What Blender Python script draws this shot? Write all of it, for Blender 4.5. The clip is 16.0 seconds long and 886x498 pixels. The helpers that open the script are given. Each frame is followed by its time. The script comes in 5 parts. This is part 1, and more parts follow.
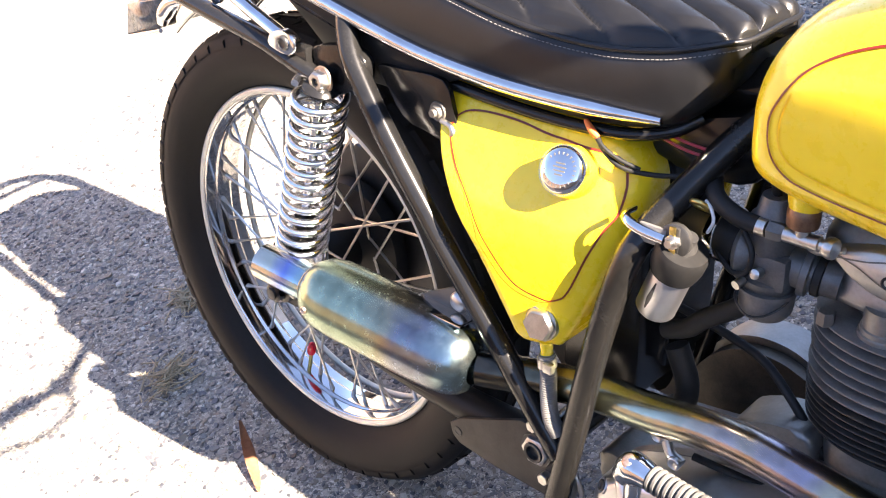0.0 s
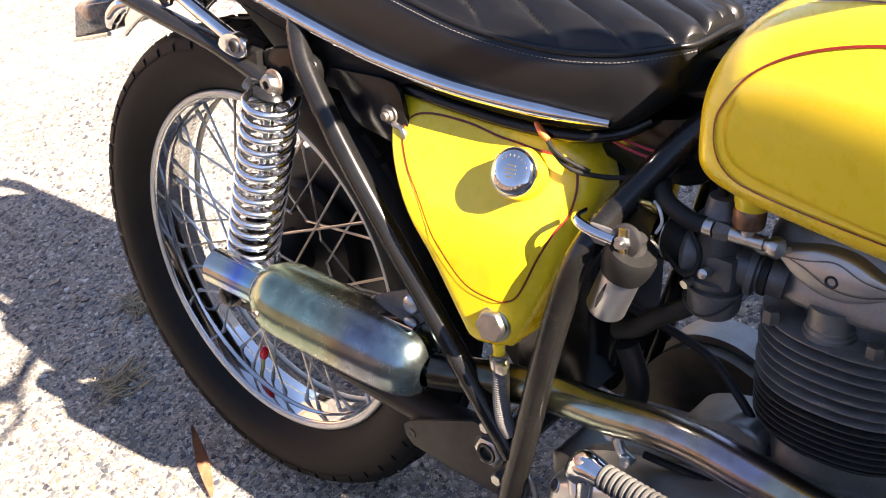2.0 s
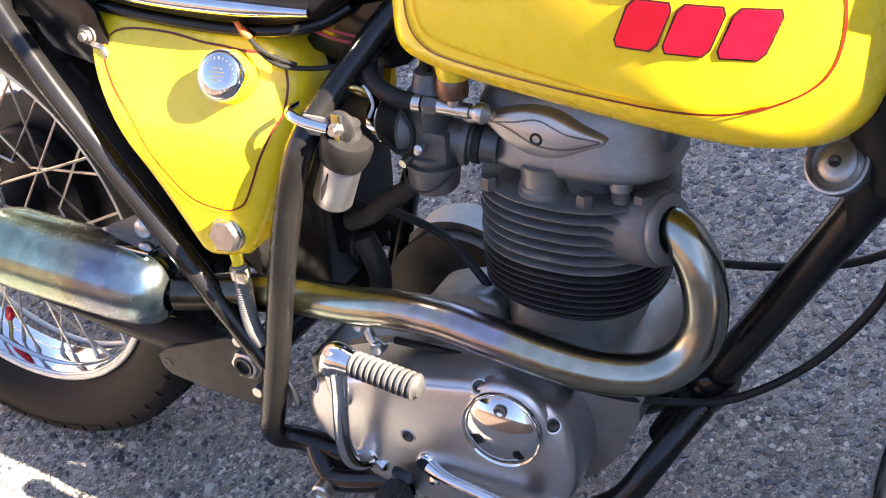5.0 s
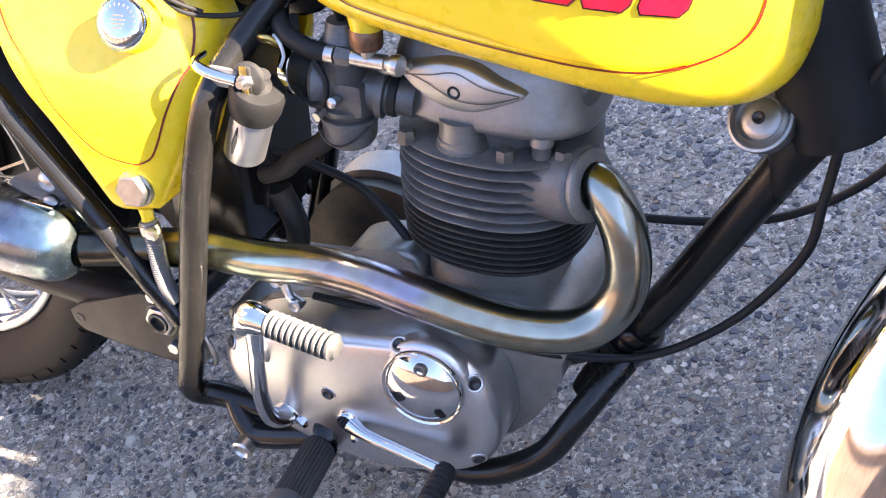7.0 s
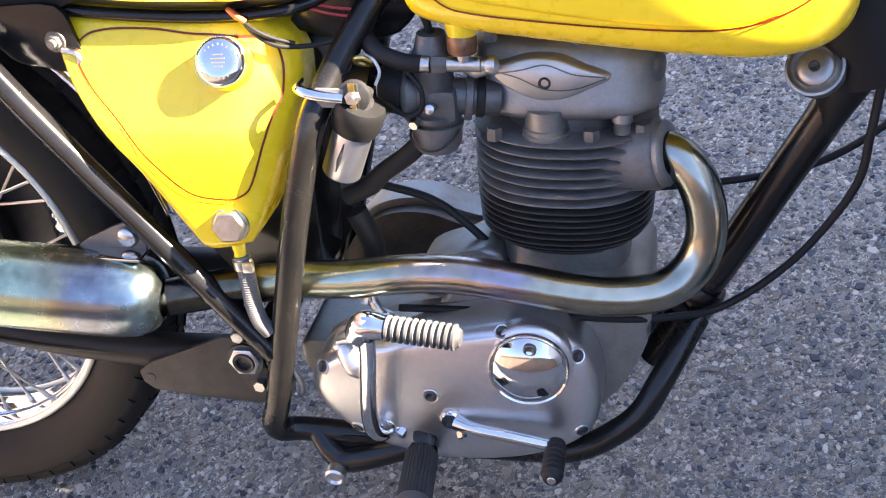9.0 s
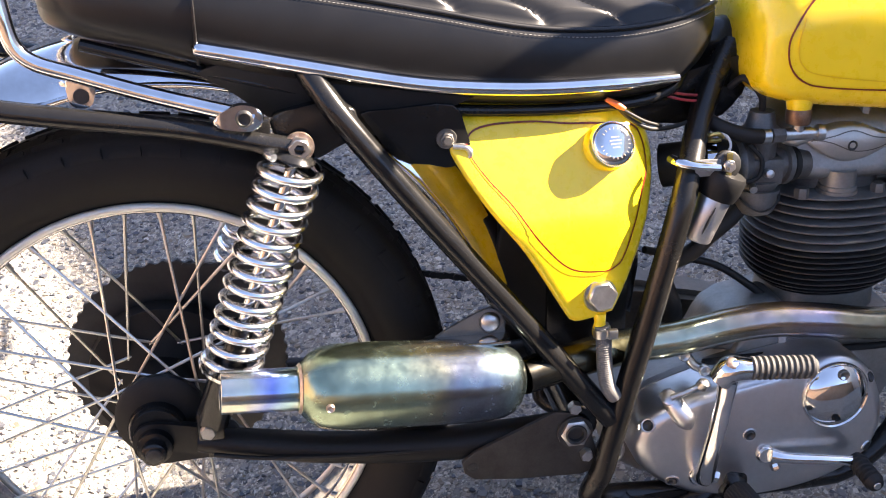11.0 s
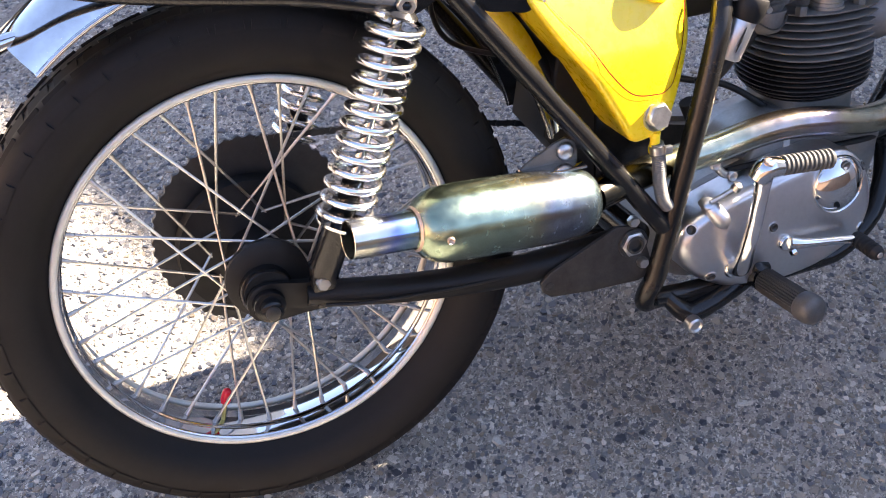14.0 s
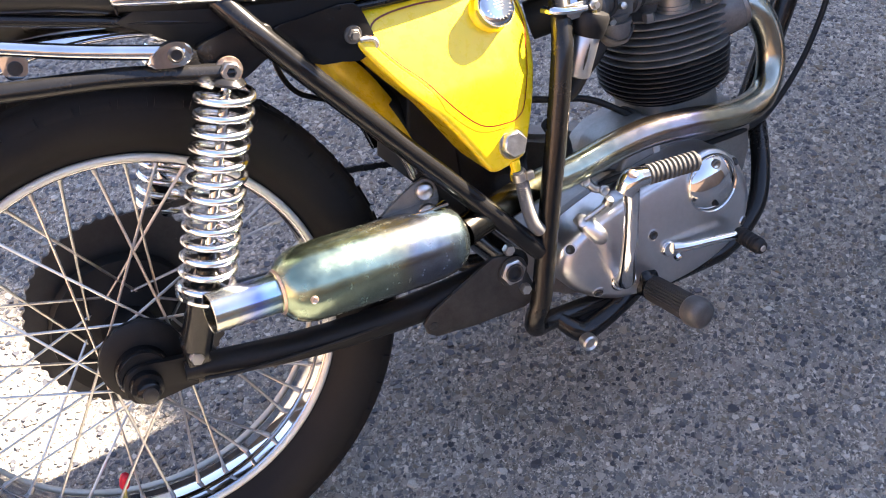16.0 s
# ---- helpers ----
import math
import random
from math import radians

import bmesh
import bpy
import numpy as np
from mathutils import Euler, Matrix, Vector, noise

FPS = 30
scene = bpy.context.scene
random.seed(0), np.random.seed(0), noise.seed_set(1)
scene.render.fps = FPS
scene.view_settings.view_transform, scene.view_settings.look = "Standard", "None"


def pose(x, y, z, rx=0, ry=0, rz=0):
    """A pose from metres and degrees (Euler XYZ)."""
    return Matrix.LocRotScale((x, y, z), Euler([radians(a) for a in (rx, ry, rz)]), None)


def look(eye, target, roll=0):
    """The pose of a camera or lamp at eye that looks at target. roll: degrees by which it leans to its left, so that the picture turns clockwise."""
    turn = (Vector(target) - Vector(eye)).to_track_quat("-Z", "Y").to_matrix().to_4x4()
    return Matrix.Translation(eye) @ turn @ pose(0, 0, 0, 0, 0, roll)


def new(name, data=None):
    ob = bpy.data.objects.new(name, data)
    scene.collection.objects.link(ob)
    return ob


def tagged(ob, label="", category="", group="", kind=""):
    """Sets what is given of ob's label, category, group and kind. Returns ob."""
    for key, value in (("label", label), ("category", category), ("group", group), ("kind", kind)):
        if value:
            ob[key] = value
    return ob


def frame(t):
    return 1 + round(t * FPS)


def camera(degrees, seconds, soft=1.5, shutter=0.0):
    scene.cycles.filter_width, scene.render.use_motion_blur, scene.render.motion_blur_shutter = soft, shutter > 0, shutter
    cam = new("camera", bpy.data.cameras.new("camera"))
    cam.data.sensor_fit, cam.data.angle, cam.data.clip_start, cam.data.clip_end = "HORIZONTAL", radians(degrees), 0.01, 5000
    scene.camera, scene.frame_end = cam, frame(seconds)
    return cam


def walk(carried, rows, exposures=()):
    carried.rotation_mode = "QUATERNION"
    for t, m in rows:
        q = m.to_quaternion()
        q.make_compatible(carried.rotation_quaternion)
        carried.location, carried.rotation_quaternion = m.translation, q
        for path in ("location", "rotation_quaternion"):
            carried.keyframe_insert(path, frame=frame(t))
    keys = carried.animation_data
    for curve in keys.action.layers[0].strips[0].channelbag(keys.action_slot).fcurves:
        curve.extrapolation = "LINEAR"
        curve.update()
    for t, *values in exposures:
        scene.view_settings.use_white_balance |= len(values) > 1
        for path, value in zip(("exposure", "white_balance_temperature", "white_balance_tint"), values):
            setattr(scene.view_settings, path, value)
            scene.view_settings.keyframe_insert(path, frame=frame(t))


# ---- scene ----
from mathutils.bvhtree import BVHTree

# the camera's way: seconds, place, then turn to the left, tilt and lean in degrees
PATH = [
    (0.0, 1.0906, -0.4433, 1.2465, 56.731, -39.581, -19.647),
    (0.5, 1.0929, -0.4462, 1.2482, 56.148, -39.270, -19.447),
    (1.0, 1.0913, -0.4506, 1.2462, 55.833, -39.130, -19.726),
    (1.5, 1.0934, -0.4479, 1.2503, 54.977, -39.393, -19.136),
    (2.0, 1.0945, -0.4467, 1.2487, 53.638, -40.181, -18.044),
    (2.5, 1.0937, -0.4517, 1.2418, 52.653, -40.772, -17.876),
    (3.0, 1.0931, -0.4469, 1.2396, 52.509, -41.152, -18.197),
    (3.5, 1.1005, -0.4380, 1.2413, 52.447, -41.403, -17.028),
    (4.0, 1.1012, -0.4460, 1.2332, 50.766, -42.140, -16.630),
    (4.5, 1.1136, -0.4562, 1.2245, 47.195, -43.587, -16.634),
    (5.0, 1.1497, -0.4494, 1.2068, 40.450, -46.165, -17.133),
    (5.2, 1.1465, -0.4438, 1.2182, 37.616, -48.013, -16.061),
    (7.3, 1.1477, -0.4002, 1.1964, 37.865, -50.815, -15.479),
    (7.5, 1.1478, -0.3995, 1.1968, 38.517, -50.682, -16.096),
    (8.0, 1.1273, -0.4108, 1.2024, 37.650, -50.774, -19.319),
    (8.2, 1.0896, -0.4259, 1.2025, 35.533, -51.326, -19.738),
    (10.3, 0.5360, -0.9029, 1.2868, 2.837, -36.642, 1.320),
    (10.5, 0.4277, -0.8795, 1.2853, 0.605, -36.941, 2.092),
    (11.0, 0.2162, -0.8074, 1.2725, -6.787, -40.179, 1.104),
    (11.5, 0.0164, -0.8009, 1.2892, -16.918, -42.283, 1.500),
    (12.0, -0.1175, -0.8386, 1.2954, -22.698, -43.851, 4.430),
    (12.5, -0.1120, -0.8589, 1.3014, -23.479, -44.662, 4.372),
    (13.0, -0.1056, -0.8676, 1.2993, -22.151, -45.111, 4.463),
    (13.5, -0.1085, -0.8705, 1.2940, -21.140, -45.097, 3.549),
    (14.0, -0.1175, -0.8750, 1.2964, -20.541, -44.887, 3.293),
    (14.5, -0.1109, -0.8813, 1.2997, -19.870, -44.590, 2.129),
    (15.0, -0.0823, -0.8847, 1.3003, -19.996, -44.379, 0.580),
    (15.5, -0.0380, -0.8919, 1.3009, -20.706, -44.279, -1.276),
    (16.0, 0.0104, -0.8827, 1.3145, -22.386, -44.211, -3.104),
]


def eye_pose(x, y, z, yaw, pitch, roll):
    return Matrix.Translation((x, y, z)) @ pose(0, 0, 0, 0, 0, yaw) @ pose(0, 0, 0, 90 + pitch) @ pose(0, 0, 0, 0, 0, roll)


TINT = 19
EXPOSURES = [(t, stops, kelvin, TINT) for t, stops, kelvin in ((0.0, 3.55, 7950), (0.4, 3.22, 7950), (1.2, 2.85, 7950), (2.0, 2.78, 7950), (3.6, 2.93, 7950), (4.4, 3.15, 7950), (5.2, 3.71, 7950), (8.2, 4.14, 7800), (10.3, 3.38, 8050), (11.2, 3.31, 8100), (12.0, 3.55, 8150), (13.0, 3.66, 8150), (16.0, 3.68, 8150))]
cam = camera(43.151, 16.0, soft=1.05)
walk(cam, [(t, eye_pose(*row)) for t, *row in PATH], EXPOSURES)

# ---- light ----
SUN_WAY = Vector((-1.37, -0.27, -1.0))
sun = new("sun", bpy.data.lights.new("sun", "SUN"))
sun.data.energy, sun.data.angle, sun.data.color = 5.0, radians(0.53), (1.0, 0.972, 0.915)
sun.matrix_world = look((6, 1, 5), Vector((6, 1, 5)) + SUN_WAY)
world = bpy.data.worlds.new("world")
scene.world, world.use_nodes = world, True
sky = world.node_tree.nodes.new("ShaderNodeTexSky")
sky.sky_type, sky.sun_disc = "NISHITA", False
sky.air_density, sky.dust_density, sky.ozone_density = 0.62, 0.15, 2.6
sky.sun_elevation = math.atan2(1.0, math.hypot(1.37, 0.27))
sky.sun_rotation = math.atan2(1.37, 0.27)
world.node_tree.links.new(sky.outputs[0], world.node_tree.nodes["Background"].inputs[0])
world.node_tree.nodes["Background"].inputs[1].default_value = 0.085

# ---- materials ----


class Nodes:
    """A small hand for building node materials."""

    def __init__(self, name):
        self.mat = bpy.data.materials.new(name)
        self.mat.use_nodes = True
        self.tree = self.mat.node_tree
        self.bsdf = self.tree.nodes["Principled BSDF"]
        self.coord = self.add("ShaderNodeTexCoord").outputs["Object"]

    def add(self, kind, **values):
        node = self.tree.nodes.new(kind)
        for key, value in values.items():
            node.inputs[key].default_value = value
        return node

    def link(self, a, b):
        self.tree.links.new(a, b)

    def noise(self, scale, detail=4.0, rough=0.6, coord=None, distortion=0.0):
        n = self.add("ShaderNodeTexNoise", Scale=scale, Detail=detail, Roughness=rough, Distortion=distortion)
        self.link(coord or self.coord, n.inputs["Vector"])
        return n.outputs["Fac"]

    def ramp(self, value, stops):
        n = self.add("ShaderNodeValToRGB")
        ramp = n.color_ramp
        while len(ramp.elements) < len(stops):
            ramp.elements.new(0.5)
        for e, (at, col) in zip(ramp.elements, stops):
            e.position = at
            e.color = (*col, 1.0) if len(col) == 3 else col
        self.link(value, n.inputs["Fac"])
        return n.outputs["Color"]

    def mix(self, fac, a, b, kind="MIX"):
        n = self.tree.nodes.new("ShaderNodeMix")
        n.data_type, n.blend_type = "RGBA", kind
        for value, socket in ((fac, n.inputs[0]), (a, n.inputs[6]), (b, n.inputs[7])):
            if isinstance(value, (int, float)):
                socket.default_value = value
            elif isinstance(value, tuple):
                socket.default_value = (*value, 1.0)
            else:
                self.link(value, socket)
        return n.outputs[2]

    def math(self, op, a, b=0.0, c=0.0):
        n = self.tree.nodes.new("ShaderNodeMath")
        n.operation = op
        for value, socket in zip((a, b, c), n.inputs):
            if isinstance(value, (int, float)):
                socket.default_value = value
            else:
                self.link(value, socket)
        return n.outputs[0]

    def set(self, name, value):
        if isinstance(value, (int, float)):
            self.bsdf.inputs[name].default_value = value
        elif isinstance(value, tuple):
            self.bsdf.inputs[name].default_value = (*value, 1.0)
        else:
            self.link(value, self.bsdf.inputs[name])

    def bump(self, height, strength=0.2, distance=0.001):
        n = self.add("ShaderNodeBump", Strength=strength, Distance=distance)
        self.link(height, n.inputs["Height"])
        self.link(n.outputs[0], self.bsdf.inputs["Normal"])


def surface(name, dark, light, rough=(0.3, 0.5), metal=0.0, scale=40.0, grain=300.0, bump=0.15, coat=0.0, distance=0.0006, chips_and_glints=0.0, gloss=0.5):
    """A worn surface: two colours mixed at two scales, with its gloss and fine relief."""
    m = Nodes(name)
    wide, fine = m.noise(scale, 5), m.noise(grain, 3)
    both = m.math("ADD", m.math("MULTIPLY", wide, 0.7), m.math("MULTIPLY", fine, 0.3))
    paint = m.ramp(both, ((0.3, dark), (0.7, light)))
    # Pale spots: chipped enamel, and on iron the glints put into the colour.
    if chips_and_glints:
        spots = m.ramp(m.noise(110, 5, 0.68), ((chips_and_glints, (0, 0, 0)), (chips_and_glints + 0.02, (1, 1, 1))))
        paint = m.mix(spots, paint, (0.20, 0.185, 0.17))
    m.set("Base Color", paint)
    m.set("Roughness", m.math("MULTIPLY_ADD", both, rough[1] - rough[0], rough[0]))
    m.set("Metallic", metal)
    m.set("Specular IOR Level", gloss)
    if coat:
        m.set("Coat Weight", coat)
        m.set("Coat Roughness", 0.04)
    m.bump(both, bump, distance)
    return m.mat


def make_yellow():
    m = Nodes("yellow_paint")
    wide, fine, dust = m.noise(9, 3), m.noise(600, 2), m.noise(60, 5, 0.7)
    m.set("Base Color", m.ramp(wide, ((0.3, (0.85, 0.58, 0.016)), (0.7, (0.91, 0.64, 0.028)))))
    m.set("Roughness", m.math("MULTIPLY_ADD", dust, 0.12, 0.22))
    m.set("Specular IOR Level", 0.5)
    m.set("Coat Weight", 0.35)
    m.set("Coat Roughness", 0.06)
    m.bump(m.math("ADD", m.math("MULTIPLY", wide, 0.8), m.math("MULTIPLY", fine, 0.2)), 0.05, 0.002)
    return m.mat


def make_chrome():
    m = Nodes("chrome")
    wide, fine = m.noise(30, 5), m.noise(900, 2)
    m.set("Base Color", m.ramp(wide, ((0.35, (0.56, 0.555, 0.55)), (0.65, (0.70, 0.70, 0.70)))))
    m.set("Metallic", 1.0)
    m.set("Roughness", m.math("MULTIPLY_ADD", wide, 0.07, 0.025))
    m.bump(fine, 0.03, 0.0003)
    return m.mat


def make_heat_steel(name, x0, x1, hues, rough, soot):
    """Bright steel that heat has coloured in bands from x0 to x1."""
    m = Nodes(name)
    wide, streak = m.noise(11, 3, 0.5, distortion=0.6), m.noise(70, 5)
    sep = m.add("ShaderNodeSeparateXYZ")
    m.link(m.coord, sep.inputs[0])
    along = m.math("DIVIDE", m.math("SUBTRACT", sep.outputs[0], x0), x1 - x0)
    along = m.math("ADD", along, m.math("MULTIPLY", m.math("SUBTRACT", wide, 0.5), 0.55))
    hue = m.ramp(along, hues)
    stain = m.ramp(streak, ((0.34, soot), (0.6, (1.0, 1.0, 1.0))))
    m.set("Base Color", m.mix(0.45, hue, stain, "MULTIPLY"))
    m.set("Metallic", 1.0)
    m.set("Roughness", m.math("MULTIPLY_ADD", streak, rough[1] - rough[0], rough[0]))
    m.bump(streak, 0.05, 0.0004)
    return m.mat


def dark_patch(m):
    """A ragged darker patch on the ground plane round (0.62, -0.06), fading outwards."""
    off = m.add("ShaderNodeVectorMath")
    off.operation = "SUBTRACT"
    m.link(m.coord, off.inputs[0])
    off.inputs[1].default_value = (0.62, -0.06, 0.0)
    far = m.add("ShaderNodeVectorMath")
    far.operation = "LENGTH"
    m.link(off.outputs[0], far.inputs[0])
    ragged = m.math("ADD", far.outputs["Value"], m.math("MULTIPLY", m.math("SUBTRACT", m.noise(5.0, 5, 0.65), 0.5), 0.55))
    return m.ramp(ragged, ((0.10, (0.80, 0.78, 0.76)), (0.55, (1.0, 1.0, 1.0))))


def make_concrete():
    """Exposed aggregate: pale and blue-grey stones in a sandy cement."""
    m = Nodes("exposed_aggregate")
    warp = m.noise(90, 3)
    shift = m.mix(0.035, m.coord, warp, "ADD")
    stones = m.add("ShaderNodeTexVoronoi", Scale=95.0, Randomness=1.0)
    edges = m.add("ShaderNodeTexVoronoi", Scale=95.0, Randomness=1.0)
    edges.feature = "DISTANCE_TO_EDGE"
    small = m.add("ShaderNodeTexVoronoi", Scale=290.0)
    for v in (stones, edges, small):
        m.link(shift, v.inputs["Vector"])
    pick = m.add("ShaderNodeSeparateColor")
    m.link(stones.outputs["Color"], pick.inputs[0])
    tint = m.ramp(pick.outputs[0], ((0.0, (0.10, 0.105, 0.115)), (0.2, (0.15, 0.155, 0.16)), (0.4, (0.25, 0.245, 0.23)), (0.55, (0.30, 0.28, 0.24)),
                                    (0.7, (0.34, 0.325, 0.29)), (0.86, (0.20, 0.165, 0.13)), (1.0, (0.46, 0.45, 0.42))))
    pick2 = m.add("ShaderNodeSeparateColor")
    m.link(small.outputs["Color"], pick2.inputs[0])
    sand = m.ramp(pick2.outputs[1], ((0.0, (0.06, 0.057, 0.050)), (0.3, (0.22, 0.205, 0.175)), (0.7, (0.36, 0.34, 0.29)), (1.0, (0.66, 0.63, 0.55))))
    seat = m.ramp(m.math("ADD", edges.outputs["Distance"], m.math("MULTIPLY", pick.outputs[1], -0.16)), ((0.0, (0, 0, 0)), (0.10, (1, 1, 1))))
    both = m.mix(seat, sand, tint)
    stain = m.ramp(m.noise(2.2, 5, 0.65), ((0.32, (0.72, 0.70, 0.67)), (0.62, (1.0, 1.0, 1.0))))
    m.set("Base Color", m.mix(1.0, m.mix(0.8, both, stain, "MULTIPLY"), dark_patch(m), "MULTIPLY"))
    m.set("Roughness", m.math("MULTIPLY_ADD", pick.outputs[2], -0.35, 0.85))
    rise = m.math("ADD", m.math("MULTIPLY", seat, 0.6), m.math("MULTIPLY", m.noise(500, 3), 0.4))
    m.bump(rise, 0.8, 0.004)
    return m.mat


# Rim chrome: base colour darkened so its reflections come out dimmer.
RIMCHROME = surface("dimmed_rim_chrome", (0.44, 0.44, 0.445), (0.58, 0.58, 0.585), (0.03, 0.08), 1.0, 30, 900, 0.01)
YELLOW, CHROME, CONCRETE = make_yellow(), make_chrome(), make_concrete()
MUFFLER_STEEL = make_heat_steel("heat_tinted_steel", 0.14, 0.42, ((0.0, (0.29, 0.21, 0.12)), (0.10, (0.26, 0.34, 0.25)), (0.38, (0.30, 0.39, 0.30)), (0.55, (0.29, 0.29, 0.22)), (0.70, (0.18, 0.20, 0.25)), (0.84, (0.26, 0.37, 0.38)), (1.0, (0.28, 0.25, 0.20))), (0.16, 0.34), (0.50, 0.45, 0.39))
PIPE_STEEL = make_heat_steel("smoked_chrome_steel", 0.40, 0.95, ((0.0, (0.07, 0.065, 0.055)), (0.13, (0.13, 0.12, 0.085)), (0.22, (0.40, 0.39, 0.24)), (0.32, (0.36, 0.42, 0.34)), (0.48, (0.38, 0.32, 0.26)), (0.62, (0.34, 0.30, 0.36)), (0.76, (0.36, 0.33, 0.24)), (1.0, (0.34, 0.36, 0.32))), (0.16, 0.30), (0.5, 0.45, 0.39))
BLUED = make_heat_steel("blued_chrome", 0.07, 0.17, ((0.0, (0.60, 0.58, 0.52)), (0.35, (0.58, 0.60, 0.50)), (0.6, (0.20, 0.28, 0.66)), (0.8, (0.34, 0.55, 0.62)), (1.0, (0.60, 0.52, 0.36))), (0.13, 0.24), (0.7, 0.68, 0.65))
BLACK = surface("black_frame_enamel", (0.005, 0.005, 0.0052), (0.011, 0.0108, 0.0106), (0.12, 0.26), scale=25, bump=0.05, chips_and_glints=0.765, gloss=0.34)
SATIN = surface("satin_black_paint", (0.006, 0.006, 0.0062), (0.012, 0.0118, 0.0116), (0.38, 0.55), scale=25, bump=0.08, chips_and_glints=0.775, gloss=0.22)
WORN = surface("worn_black_enamel", (0.0035, 0.0034, 0.0032), (0.012, 0.0112, 0.010), (0.18, 0.34), scale=18, bump=0.08, chips_and_glints=0.735, gloss=0.36)
RUBBER = surface("black_rubber", (0.008, 0.008, 0.008), (0.017, 0.0168, 0.0164), (0.45, 0.65), scale=30, bump=0.25, gloss=0.25)
TYRE = surface("tyre_rubber", (0.0055, 0.0050, 0.0048), (0.0125, 0.0114, 0.0108), (0.55, 0.74), scale=12, grain=220, bump=0.2, gloss=0.2)
VINYL = surface("black_vinyl", (0.005, 0.005, 0.0054), (0.0085, 0.0084, 0.0088), (0.28, 0.40), scale=30, grain=900, bump=0.10, distance=0.0005, gloss=0.38)
ALLOY = surface("polished_alloy", (0.52, 0.525, 0.53), (0.64, 0.645, 0.65), (0.29, 0.41), 1.0, 10, 160, 0.006)
BRUSHED = surface("brushed_warm_alloy", (0.42, 0.405, 0.37), (0.55, 0.53, 0.49), (0.38, 0.52), 0.9, 40, 500, 0.12)
SPRING = surface("bright_spring_steel", (0.74, 0.74, 0.74), (0.88, 0.88, 0.88), (0.14, 0.26), 1.0, 60, 500, 0.04)
# Pale, mostly non-metal colour stands in for the highlight along the rim edge.
LIP = surface("rim_edge_highlight", (0.58, 0.56, 0.49), (0.70, 0.68, 0.60), (0.28, 0.42), 0.35, 40, 500, 0.04)
CAST = surface("cast_alloy", (0.17, 0.17, 0.168), (0.29, 0.285, 0.28), (0.42, 0.6), 0.75, 35, 420, 0.25)
OILY = surface("oily_dark_casting", (0.07, 0.069, 0.068), (0.16, 0.157, 0.15), (0.36, 0.55), 0.5, 35, 420, 0.3)
PEG = surface("dusty_black_rubber", (0.012, 0.0118, 0.0115), (0.032, 0.0313, 0.030), (0.55, 0.75), scale=40, bump=0.25)
ROCKER = surface("clean_cast_alloy", (0.20, 0.196, 0.185), (0.34, 0.332, 0.315), (0.38, 0.55), 0.85, 30, 300, 0.35)
HEADCAST = surface("sooted_head_casting", (0.09, 0.088, 0.086), (0.19, 0.185, 0.178), (0.45, 0.62), 0.5, 45, 420, 0.3)
# Its pale spots stand in for gloss flecks on the barrel fins.
IRON = surface("blackened_iron", (0.010, 0.0098, 0.0096), (0.030, 0.029, 0.028), (0.30, 0.5), 0.0, 90, 500, 0.35, chips_and_glints=0.72)
STEEL = surface("zinc_steel", (0.40, 0.39, 0.37), (0.62, 0.61, 0.58), (0.22, 0.4), 1.0, 120, 700, 0.15)
GRIMY = surface("grimy_brown_casting", (0.045, 0.038, 0.032), (0.13, 0.11, 0.083), (0.36, 0.6), 0.4, 40, 420, 0.3)
DULL = surface("dull_plate_steel", (0.11, 0.102, 0.092), (0.19, 0.178, 0.16), (0.45, 0.62), 0.7, 40, 500, 0.2)
RUSTY = surface("rusty_plated_steel", (0.30, 0.17, 0.11), (0.60, 0.50, 0.43), (0.3, 0.5), 0.9, 160, 700, 0.2)
BRASS = surface("brass", (0.50, 0.36, 0.10), (0.66, 0.52, 0.2), (0.25, 0.4), 1.0, 100, 500, 0.15)
BRAID = surface("grey_braided_hose", (0.09, 0.088, 0.084), (0.17, 0.166, 0.158), (0.5, 0.7), 0.2, 300, 900, 0.5)
STRIPE = surface("dark_red_line_paint", (0.13, 0.007, 0.003), (0.20, 0.014, 0.005), (0.3, 0.4), 0.0, 200, 800, 0.05)
BADGE = surface("red_badge_paint", (0.46, 0.004, 0.018), (0.56, 0.009, 0.027), (0.3, 0.4), 0.0, 60, 700, 0.03, gloss=0.35)
DARKLINE = surface("dark_outline_paint", (0.05, 0.008, 0.008), (0.08, 0.012, 0.012), (0.3, 0.4), 0.0, 60, 700, 0.03)
RED = surface("red_plastic", (0.62, 0.008, 0.02), (0.75, 0.015, 0.03), (0.12, 0.2), 0.0, 200, 800, 0.05)
ORANGE = surface("orange_plastic", (0.62, 0.12, 0.03), (0.74, 0.18, 0.05), (0.35, 0.45), 0.0, 200, 800, 0.05)
MAROON = surface("dark_red_cable", (0.22, 0.01, 0.015), (0.32, 0.02, 0.03), (0.3, 0.4), 0.0, 200, 800, 0.05)
STRIPE_WHITE = surface("white_wire_plastic", (0.55, 0.54, 0.52), (0.68, 0.67, 0.65), (0.35, 0.45), 0.0, 200, 800, 0.05)
THREAD = surface("grey_thread", (0.10, 0.098, 0.095), (0.17, 0.165, 0.16), (0.6, 0.7), 0.0, 300, 900, 0.2)
LENS = surface("smoky_clear_plastic", (0.008, 0.008, 0.008), (0.26, 0.25, 0.23), (0.05, 0.12), 0.0, 60, 300, 0.3)
STRAW = surface("dry_grass", (0.22, 0.17, 0.10), (0.46, 0.38, 0.25), (0.7, 0.85), 0.0, 300, 900, 0.2)
LEAF = surface("dry_leaf", (0.22, 0.10, 0.05), (0.42, 0.22, 0.12), (0.55, 0.7), 0.0, 120, 700, 0.3)
